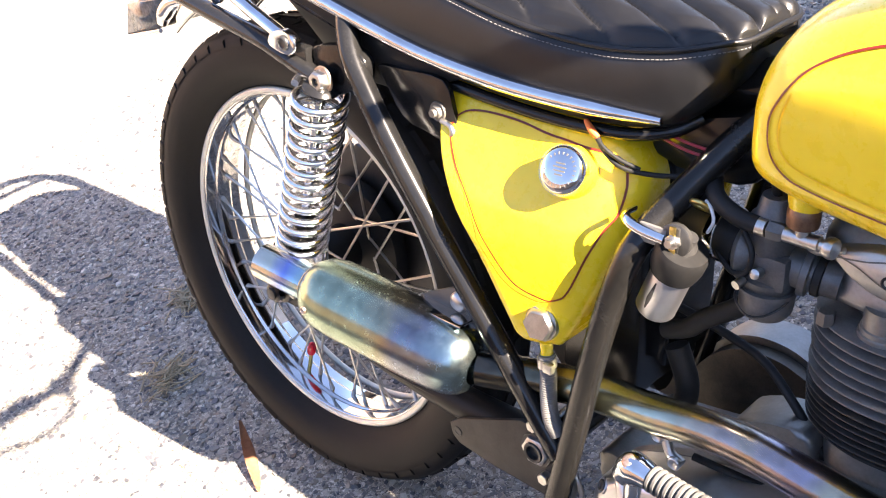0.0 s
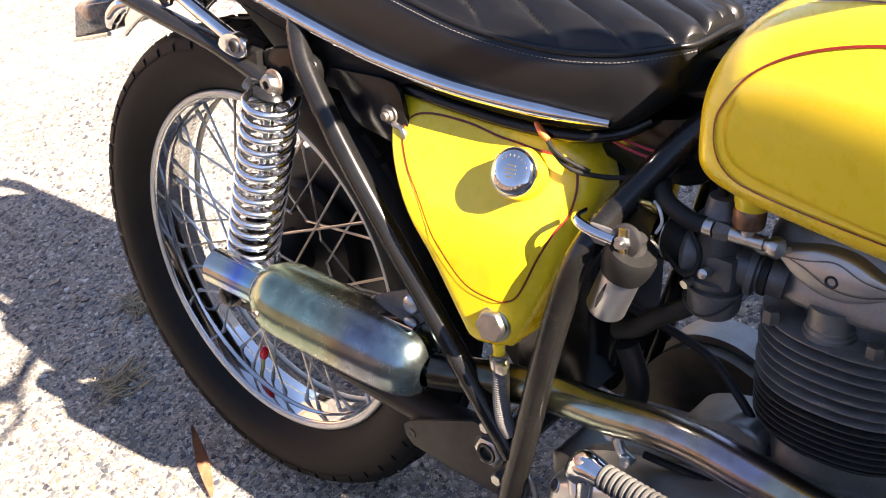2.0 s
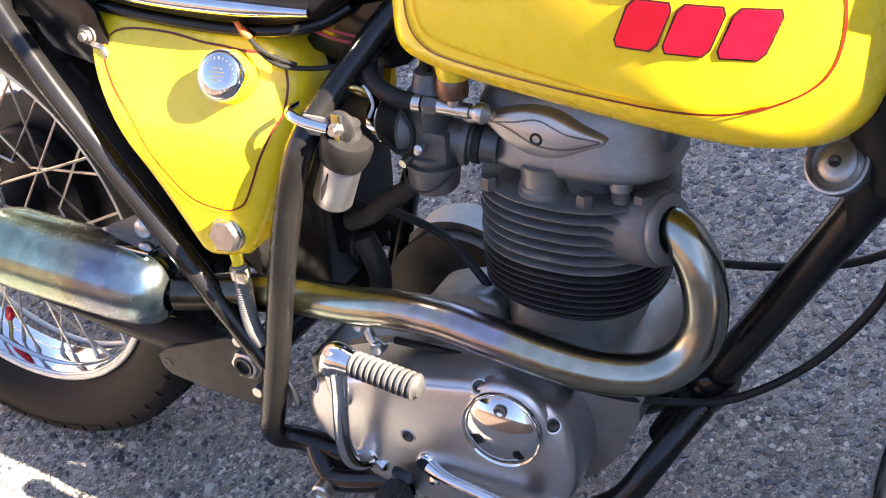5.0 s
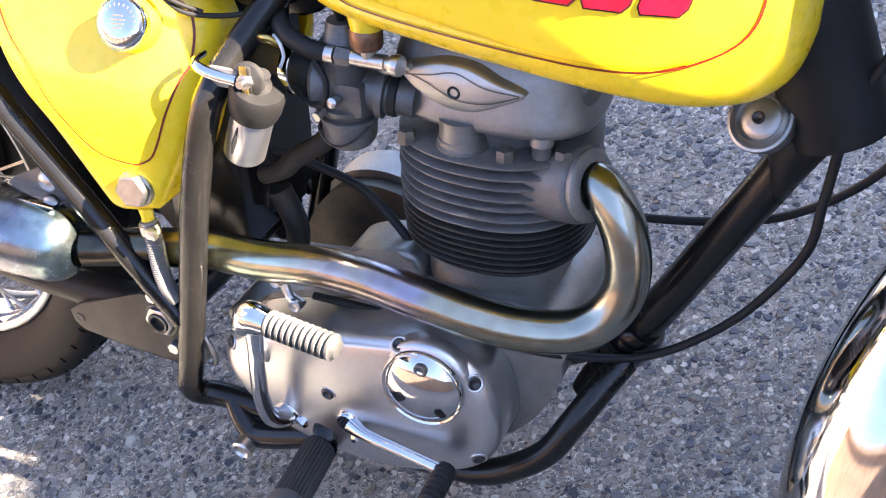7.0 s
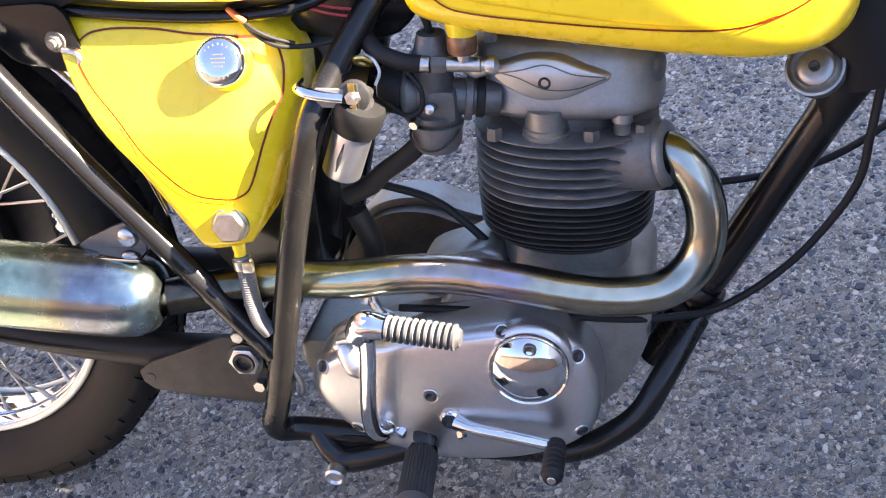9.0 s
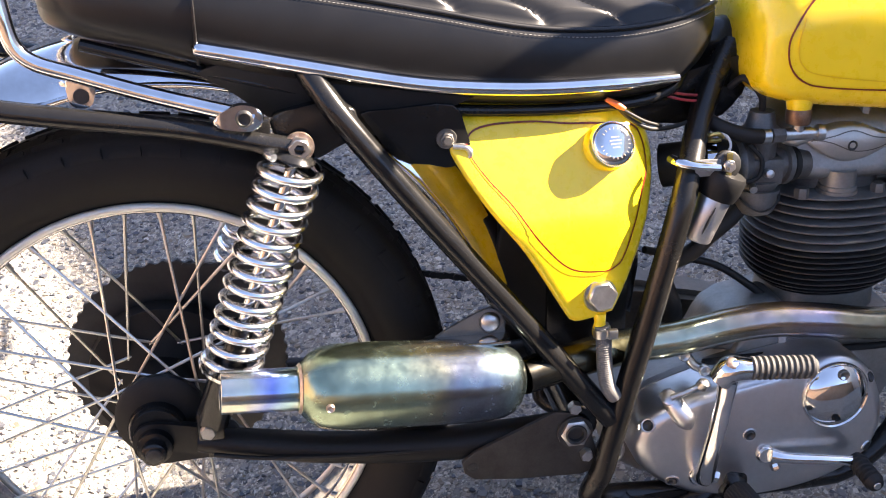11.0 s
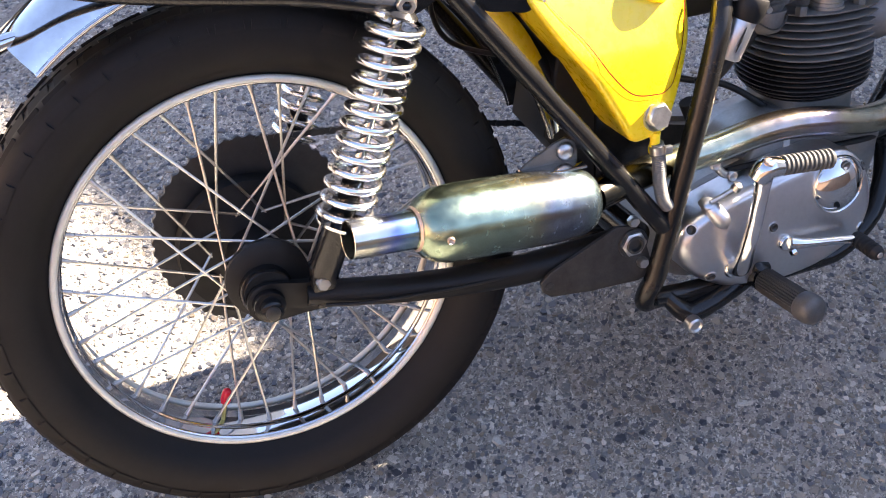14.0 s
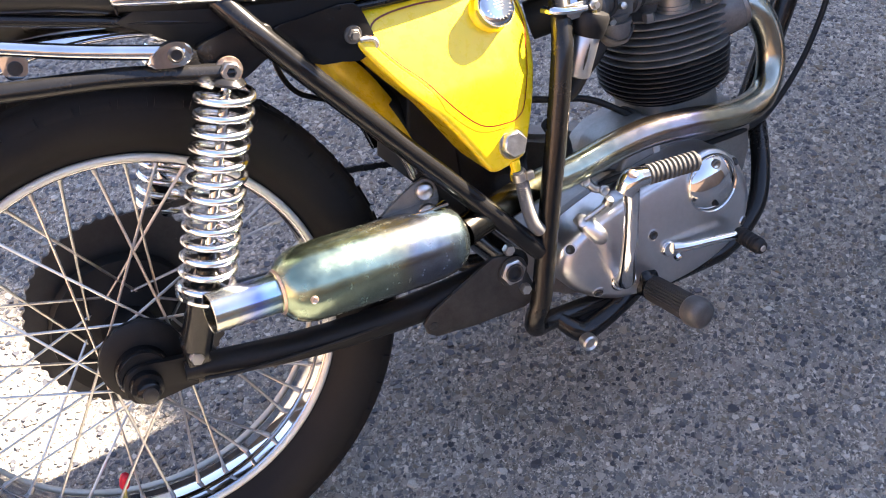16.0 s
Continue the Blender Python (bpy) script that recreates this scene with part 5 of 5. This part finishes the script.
part("pivot_cap", turned(((0, 0.013), (0.010, 0.013), (0.013, 0.009)), (0.648, -0.128, 0.214), (0.2, -0.6, 0.8), 18), BLACK, peg)
stand = part("side_stand", tube([(0.60, 0.10, 0.18), (0.59, 0.16, 0.10), (0.575, 0.225, 0.0), (0.57, 0.262, -0.062)], [0.013, 0.012, 0.011, 0.010], 12), BLACK, bike, "black steel side stand")
part("stand_foot", turned(((-0.006, 0.022), (-0.002, 0.024), (0.004, 0.02)), (0.569, 0.268, -0.075), (0, -0.307, 0.952), 20), BLACK, stand)
part("stand_spring_hook", tube([(0.497, -0.112, 0.29), (0.508, -0.119, 0.285), (0.516, -0.118, 0.262), (0.510, -0.115, 0.248), (0.500, -0.114, 0.252)], 0.003, 8), STEEL, stand)
part("brake_hinge", slab([(0.492, 0.268), (0.503, 0.30), (0.509, 0.272), (0.506, 0.252)], -0.124, -0.115, 0.0015), STEEL, stand)

# --- carburettor, coil, tap, hoses, cables ---
carb = part("carburettor", join(turned(((0.0, 0.0215), (0.006, 0.0245), (0.010, 0.0245), (0.012, 0.0195), (0.052, 0.0185), (0.056, 0.0215), (0.066, 0.0215), (0.070, 0.017), (0.086, 0.013)), (0.6705, -0.066, 0.551), (0.0, 0, 1), 28), block(0.652, 0.694, -0.086, -0.046, 0.556, 0.588, 0.007)), OILY, bike, "dark grey cast carburettor")
part("float_bowl", turned(((0.0, 0.006), (0.001, 0.013), (0.004, 0.0195), (0.009, 0.0228), (0.016, 0.0238), (0.027, 0.0240), (0.0275, 0.0255), (0.0315, 0.0255)), (0.6700, -0.067, 0.520), (0.02, 0, 1), 30), HEADCAST, carb, "dull grey float bowl")
part("bowl_clip", tube([(0.6470, -0.067, 0.548), (0.6490, -0.084, 0.541), (0.6600, -0.0915, 0.533), (0.6710, -0.0925, 0.531), (0.6820, -0.0905, 0.535), (0.6920, -0.082, 0.543), (0.6945, -0.067, 0.549)], 0.0012, 6), IRON, carb, "thin wire bowl clip")
part("intake_bell", turned(((-0.004, 0.020), (0.0, 0.0265), (0.004, 0.0285), (0.008, 0.0265), (0.016, 0.0215), (0.024, 0.0195)), (0.6440, -0.064, 0.577), (1, 0.04, 0), 28), OILY, carb)
part("inlet_tract", turned(((0, 0.0175), (0.012, 0.0175), (0.013, 0.0225), (0.019, 0.0225), (0.020, 0.017), (0.045, 0.0165)), (0.686, -0.063, 0.575), (1, 0.20, -0.12), 24), OILY, carb)
part("tract_ring", turned(((0.0225, 0.0172), (0.0235, 0.0192), (0.0295, 0.0192), (0.0305, 0.0172)), (0.686, -0.063, 0.575), (1, 0.20, -0.12), 24), RUBBER, carb)
part("idle_screw", join(turned(((0, 0.0046), (0.010, 0.0046), (0.011, 0.003)), (0.672, -0.088, 0.573), (0, -1, 0.25), 12), turned(((0, 0.0042), (0.010, 0.0042)), (0.657, -0.087, 0.560), (-0.2, -1, -0.2), 12)), STEEL, carb)
part("air_hose", tube([(0.648, -0.063, 0.578), (0.62, -0.054, 0.580), (0.575, -0.03, 0.57)], 0.0245, 18), RUBBER, carb)
part("hose_band", turned(((-0.006, 0.0250), (-0.005, 0.0262), (0.005, 0.0262), (0.006, 0.0250)), (0.6205, -0.0545, 0.580), (1, -0.25, 0.05), 28), CHROME, carb, "bright hose band")
part("drain_pipe", tube([(0.653, -0.067, 0.527), (0.640, -0.070, 0.515), (0.616, -0.074, 0.498), (0.60, -0.074, 0.482), (0.575, -0.070, 0.468)], 0.0095, 12), RUBBER, carb, "black rubber breather pipe")
part("choke_cable", tube([(0.652, -0.084, 0.605), (0.664, -0.090, 0.590), (0.662, -0.092, 0.572), (0.648, -0.090, 0.566), (0.632, -0.083, 0.572), (0.612, -0.072, 0.584)], 0.0026, 8), RUBBER, carb)
part("throttle_cable", tube([(0.6705, -0.066, 0.634), (0.666, -0.07, 0.655), (0.65, -0.06, 0.672), (0.638, -0.05, 0.66)], 0.004, 8), RUBBER, carb)
CAN, CAN_WAY = Vector((0.5856, -0.1100, 0.5148)), Vector((0.37, -0.07, 0.93)).normalized()


def on_can(h, turn, r):
    """A place on the coil can: height along it, turn round it from its near side, distance from its axis."""
    side = CAN_WAY.cross(Vector((0, 1, 0))).normalized()
    near = side.cross(CAN_WAY).normalized() * -1
    return CAN + CAN_WAY * h + r * (math.cos(turn) * near + math.sin(turn) * side)


coil_can = part("ignition_coil", turned(((0, 0.0155), (0.0012, 0.0178), (0.0028, 0.0187), (0.072, 0.0187), (0.075, 0.016)), CAN, CAN_WAY, 36), ALLOY, bike, "silver ignition coil can")
part("can_slot", tube([on_can(0.012, 0.12, 0.0188), on_can(0.026, 0.12, 0.0190), on_can(0.044, 0.12, 0.0188)], [0.0008, 0.0028, 0.0008], 8, 4, squash=0.6), IRON, coil_can)
part("coil_clamp", turned(((0.050, 0.0188), (0.051, 0.0212), (0.060, 0.0235), (0.074, 0.0242), (0.079, 0.022), (0.080, 0.015), (0.081, 0.006)), CAN, CAN_WAY, 24), SATIN, coil_can, "black rubber clamp")
part("coil_tower", turned(((0.072, 0.011), (0.084, 0.0105), (0.086, 0.008), (0.094, 0.0075)), CAN, CAN_WAY, 18), IRON, coil_can)
NUT = Vector((0.611, -0.1265, 0.5985))
part("clamp_plate", join(turned(((-0.006, 0.0150), (-0.001, 0.0150), (0.0, 0.0135)), NUT, (0.05, -1, 0.1), 24), block(NUT.x - 0.005, NUT.x + 0.005, -0.128, -0.120, NUT.z - 0.014, NUT.z + 0.013, 0.0015)), IRON, coil_can, "dark clamp plate")
part("clamp_nut", join(hexagon(NUT, (0.05, -1, 0.1), 0.0125, 0.0055), turned(((0.0055, 0.0038), (0.011, 0.0036)), NUT, (0.05, -1, 0.1), 12)), STEEL, coil_can, "bright terminal nut")
for a in (-1, 1):
    part("spade", block(NUT.x - 0.0030, NUT.x + 0.0030, -0.1305, -0.1285, NUT.z + a * 0.0105 - 0.004, NUT.z + a * 0.0105 + 0.004, 0.0006), BRASS, coil_can, "brass spade terminal")
part("clamp_bracket", block(0.576, 0.603, -0.1270, -0.1235, 0.588, 0.606, 0.001), CAST, coil_can, "grey bent clamp bracket")
part("clamp_strap", tube([(0.556, -0.106, 0.604), (0.557, -0.120, 0.605), (0.564, -0.1275, 0.604), (0.574, -0.1300, 0.602), (0.586, -0.1300, 0.600), (0.602, -0.1285, 0.598)], 0.0046, 10, squash=0.6), CHROME, coil_can, "bright metal strap round the tube")
part("terminal_ring", tube([(0.619, -0.088, 0.617), (0.612, -0.092, 0.622), (0.604, -0.090, 0.620), (0.603, -0.083, 0.614), (0.611, -0.080, 0.611), (0.619, -0.084, 0.613)], 0.0026, 8), BRASS, coil_can)
part("coil_lead", tube([(0.622, -0.092, 0.596), (0.627, -0.092, 0.608), (0.623, -0.090, 0.618), (0.614, -0.084, 0.621)], 0.0016, 8), STRIPE_WHITE, coil_can, "thin white wire")
tap = part("fuel_tap", join(turned(((0, 0.0062), (0.012, 0.0062), (0.014, 0.0095), (0.020, 0.0095)), (0.704, -0.085, 0.614), (0, 0, 1), 16), turned(((0, 0.0068), (0.030, 0.0068), (0.031, 0.0052), (0.036, 0.0052)), (0.689, -0.085, 0.6145), (1, 0, 0.0), 16)), STEEL, bike, "plated fuel tap under the tank")
part("tap_ring", turned(((0, 0.0128), (0.003, 0.0136), (0.014, 0.0136), (0.017, 0.0118)), (0.703, -0.085, 0.6265), (0, 0, 1), 22), surface("tarnished_bronze", (0.12, 0.06, 0.04), (0.26, 0.15, 0.09), (0.35, 0.5), 0.8, 120, 600, 0.2), tap, "bronze tap ring")
part("tap_nut", hexagon((0.675, -0.085, 0.6142), (1, 0, 0), 0.0145, 0.014), OILY, tap)
part("hose_ferrule", turned(((0, 0.0078), (0.012, 0.0078), (0.0125, 0.006)), (0.661, -0.085, 0.614), (1, 0, 0), 16), STEEL, tap)
part("fuel_hose", tube([(0.664, -0.085, 0.614), (0.645, -0.086, 0.617), (0.62, -0.078, 0.625), (0.60, -0.05, 0.636)], 0.0082, 12), RUBBER, tap, "black fuel hose")
part("tap_lever", turned(((0, 0.0085), (0.004, 0.0095), (0.008, 0.0085)), (0.725, -0.085, 0.6145), (1, -0.1, 0.0), 16), STEEL, tap)
wires = part("wiring", tube([(0.50, -0.090, 0.660), (0.515, -0.096, 0.645), (0.535, -0.096, 0.634), (0.560, -0.085, 0.630), (0.585, -0.075, 0.632)], 0.0024, 8), RUBBER, bike, "black and red wiring under the seat")
part("wire", tube([(0.49, -0.086, 0.664), (0.512, -0.098, 0.652), (0.53, -0.097, 0.642), (0.55, -0.09, 0.634)], 0.0020, 8), RUBBER, wires)
part("wire", tube([(0.55, -0.070, 0.668), (0.58, -0.066, 0.660), (0.61, -0.06, 0.655)], 0.0015, 8), MAROON, wires, "red wire")
part("wire", tube([(0.55, -0.072, 0.664), (0.58, -0.070, 0.655), (0.61, -0.064, 0.650)], 0.0015, 8), MAROON, wires, "red wire")
part("plug_sleeve", tube([(0.490, -0.090, 0.666), (0.500, -0.095, 0.661), (0.508, -0.096, 0.656)], [0.0025, 0.0036, 0.0025], 10), ORANGE, wires, "orange plastic sleeve")
part("battery_box", block(0.44, 0.535, -0.055, 0.06, 0.36, 0.62, 0.006), BLACK, bike, "black battery carrier")
part("battery_tray", slab([(0.372, 0.43), (0.44, 0.345), (0.455, 0.36), (0.455, 0.56), (0.40, 0.58)], -0.05, 0.05, 0.005), SATIN, bike, "black steel tray behind the oil tank")
part("air_box", slab([(0.53, 0.40), (0.548, 0.39), (0.553, 0.45), (0.552, 0.60), (0.54, 0.62)], -0.03, 0.05, 0.006), BLACK, bike, "black air filter box")
part("breather_hose", tube([(0.560, -0.03, 0.47), (0.60, -0.02, 0.455), (0.65, -0.02, 0.440), (0.69, -0.03, 0.415), (0.735, -0.045, 0.378)], 0.0045, 10), RUBBER, bike, "thin black breather hose")
part("engine_hose", tube([(0.575, -0.05, 0.44), (0.59, -0.05, 0.40), (0.585, -0.05, 0.36)], 0.012, 12), RUBBER, bike, "thick black hose")
part("brake_cable", tube([(0.275, 0.06, 0.66), (0.272, 0.06, 0.60), (0.273, 0.06, 0.574), (0.284, 0.06, 0.547), (0.303, 0.06, 0.530), (0.342, 0.06, 0.513), (0.40, 0.05, 0.50)], 0.0035, 8), RUBBER, bike, "black looping cable")
part("speedo_cable", tube([(0.83, 0.02, 0.44), (0.90, 0.02, 0.447), (0.976, 0.02, 0.461), (1.04, 0.02, 0.485), (1.10, 0.02, 0.54), (1.14, 0.03, 0.62)], 0.004, 8), RUBBER, bike, "black cable")
part("clutch_cable", tube([(1.09, -0.02, 0.66), (1.071, -0.02, 0.606), (1.064, -0.02, 0.53), (1.058, -0.02, 0.476), (1.024, -0.02, 0.411), (0.985, -0.022, 0.365), (0.94, -0.028, 0.333), (0.90, -0.05, 0.335), (0.85, -0.068, 0.340), (0.78, -0.076, 0.345), (0.70, -0.078, 0.346), (0.62, -0.08, 0.345)], 0.0042, 8), RUBBER, bike, "black control cable")
part("cable_tie", turned(((-0.003, 0.0265), (0.003, 0.0265)), (0.905, -0.006, 0.327), (0.5, 0, 0.87), 20), RUBBER, bike)
HORN_WAY = Vector((-0.3, -0.75, 0.55))
horn = part("horn", turned(((-0.03, 0.014), (-0.014, 0.025), (-0.002, 0.0268), (0.0015, 0.0262), (0.002, 0.0240), (-0.001, 0.0222), (0.001, 0.0200), (0.0035, 0.0182), (0.0005, 0.0165), (0.0020, 0.0140), (0.0032, 0.0100), (0.0035, 0.0)), (1.008, -0.030, 0.595), HORN_WAY, 40), surface("weathered_grey_metal", (0.22, 0.215, 0.20), (0.36, 0.35, 0.33), (0.28, 0.45), 0.9, 60, 500, 0.12), bike, "grey metal horn under the tank")
screw("horn_screw", Vector((1.008, -0.030, 0.595)) + HORN_WAY.normalized() * 0.0036, horn, 0.0050, HORN_WAY, IRON)
part("brake_rod", tube([(0.062, -0.105, 0.300), (0.12, -0.106, 0.290), (0.22, -0.107, 0.283), (0.31, -0.106, 0.280), (0.40, -0.104, 0.270), (0.47, -0.100, 0.252)], 0.0026, 8), RUBBER, bike, "thin black rod along the swinging arm")

# --- front end ---
FRONT = (1.415, -0.015, 0.335)
fw = wheel("front_wheel", FRONT, 0.247, 0.335, 0.046, 36, 0.05, "chromed spoked front wheel")
part("hub", turned(((-0.07, 0.02), (-0.06, 0.085), (-0.03, 0.09), (0.03, 0.05), (0.06, 0.055), (0.07, 0.02)), FRONT, seg=36), CAST, fw)
front_guard = guard("front_mudguard", FRONT, 0.338, 0.06, 55, 208, "chromed front mudguard", 0.042)
for y in (-0.0615, 0.0615):
    part("guard_edge", tube([(FRONT[0] + 0.336 * math.cos(a), FRONT[1] + y, FRONT[2] + 0.336 * math.sin(a)) for a in np.linspace(radians(55), radians(208), 30)], 0.003, 8, 1), CHROME, front_guard)
fork = part("fork", tube([(1.37, -0.085, 0.335), (1.27, -0.085, 0.56)], 0.024, 18, 1), CAST, bike, "telescopic front fork")
again(fork, flip=True).parent = fork
for s in (-1, 1):
    part("stanchion", tube([(1.28, s * 0.085, 0.54), (1.155, s * 0.085, 0.86)], 0.0175, 16, 1), CHROME, fork)
for x, z in ((1.205, 0.735), (1.160, 0.85)):
    part("yoke", join(block(x - 0.026, x + 0.026, -0.108, 0.108, z - 0.013, z + 0.013, 0.006), block(x - 0.10, x - 0.02, -0.028, 0.028, z - 0.013, z + 0.013, 0.006)), BLACK, fork)
lamp = part("headlamp", turned(((-0.10, 0.01), (-0.09, 0.04), (-0.05, 0.072), (0.0, 0.084), (0.02, 0.088), (0.03, 0.084), (0.034, 0.0)), (1.30, 0, 0.80), (1, 0, -0.05), 36), BLACK, bike, "round black headlamp")
BAR = [(0.985, -0.46, 1.100), (0.988, -0.38, 1.112), (0.998, -0.30, 1.122), (0.965, -0.225, 1.148), (0.950, -0.175, 1.150), (1.00, -0.12, 1.10), (1.085, -0.07, 1.01), (1.115, -0.03, 0.925), (1.122, 0.03, 0.925), (1.10, 0.08, 1.02), (1.03, 0.14, 1.10), (0.95, 0.22, 1.13), (0.88, 0.32, 1.13), (0.84, 0.42, 1.12)]
bars = part("handlebar", tube(BAR, 0.011, 14), CHROME, bike, "chromed handlebar with rubber grips")
for a, b, lever in (((0.991, -0.345, 1.117), (0.985, -0.465, 1.099), [(0.998, -0.30, 1.122), (1.04, -0.315, 1.10), (1.058, -0.38, 1.085), (1.04, -0.45, 1.085), (1.035, -0.51, 1.09)]),
                    ((0.875, 0.33, 1.130), (0.835, 0.435, 1.119), [(0.905, 0.285, 1.132), (0.95, 0.31, 1.11), (0.95, 0.38, 1.10), (0.91, 0.46, 1.10)])):
    part("grip", tube([a, b], 0.0165, 16, 1), RUBBER, bars)
    part("brake_lever", tube(lever, 0.006, 10), ALLOY, bars)
    part("lever_clamp", turned(((-0.016, 0.015), (-0.014, 0.018), (0.014, 0.018), (0.016, 0.015)), lever[0], Vector(b) - Vector(a), 18), ALLOY, bars)

# the steering rests turned to the left
turn_axis = Vector((-0.42, 0, 0.908))
pivot = Vector(FRONT)
STEER = Matrix.Translation(pivot) @ Matrix.Rotation(radians(36), 4, turn_axis) @ Matrix.Translation(-pivot)
for ob in (fw, front_guard, fork, lamp):
    ob.matrix_basis = STEER

# ---- litter on the paving ----


def tuft(x, y, size, count, seed, label):
    """A loose wad of dry grass blades."""
    rng = random.Random(seed)
    bms = []
    for k in range(count):
        a, l = rng.uniform(0, 6.283), size * rng.uniform(0.4, 1.0)
        px, py = rng.gauss(0, size * 0.30), rng.gauss(0, size * 0.30)
        z = rng.uniform(0.001, 0.012)
        way = Vector((math.cos(a), math.sin(a), 0))
        p = [Vector((px, py, z)) + way * l * t + Vector((0, 0, 0.012 * rng.random() * math.sin(3.1 * t))) for t in (-0.5, 0, 0.5)]
        bms.append(tube(p, [0.0007, 0.0016, 0.0005], 4, 3))
    ob = tagged(part("grass_tuft", join(*bms), STRAW), label, "dry grass")
    ob.location = (x, y, 0.0)
    return ob


tuft(-0.388, -0.085, 0.070, 80, 1, "small wad of dry straw-coloured grass on paving")
tuft(-0.515, 0.055, 0.062, 64, 2, "thin wisp of dry straw-coloured grass on paving")


def dry_leaf(x, y, length, turn, curl):
    """A long curled gum leaf lying on its edge."""
    bm, rows = bmesh.new(), []
    for i in range(11):
        t = i / 10
        w = 0.011 * math.sin(math.pi * (0.06 + 0.9 * t)) + 0.0008
        rows.append([bm.verts.new((length * (t - 0.5), w * math.cos(0.8) * s, 0.004 + curl * t * t + w * (1 + s) * 0.5)) for s in (-1, 0, 1)])
    for a, b in zip(rows, rows[1:]):
        for k in (0, 1):
            bm.faces.new((a[k], a[k + 1], b[k + 1], b[k]))
    bmesh.ops.solidify(bm, geom=list(bm.faces), thickness=0.0006)
    ob = tagged(part("leaf", bm, LEAF), "long curled brown dry leaf on paving", "leaf")
    ob.matrix_world = pose(x, y, 0, 0, 0, turn)
    return ob


dry_leaf(-0.10, -0.115, 0.12, 150, 0.035)
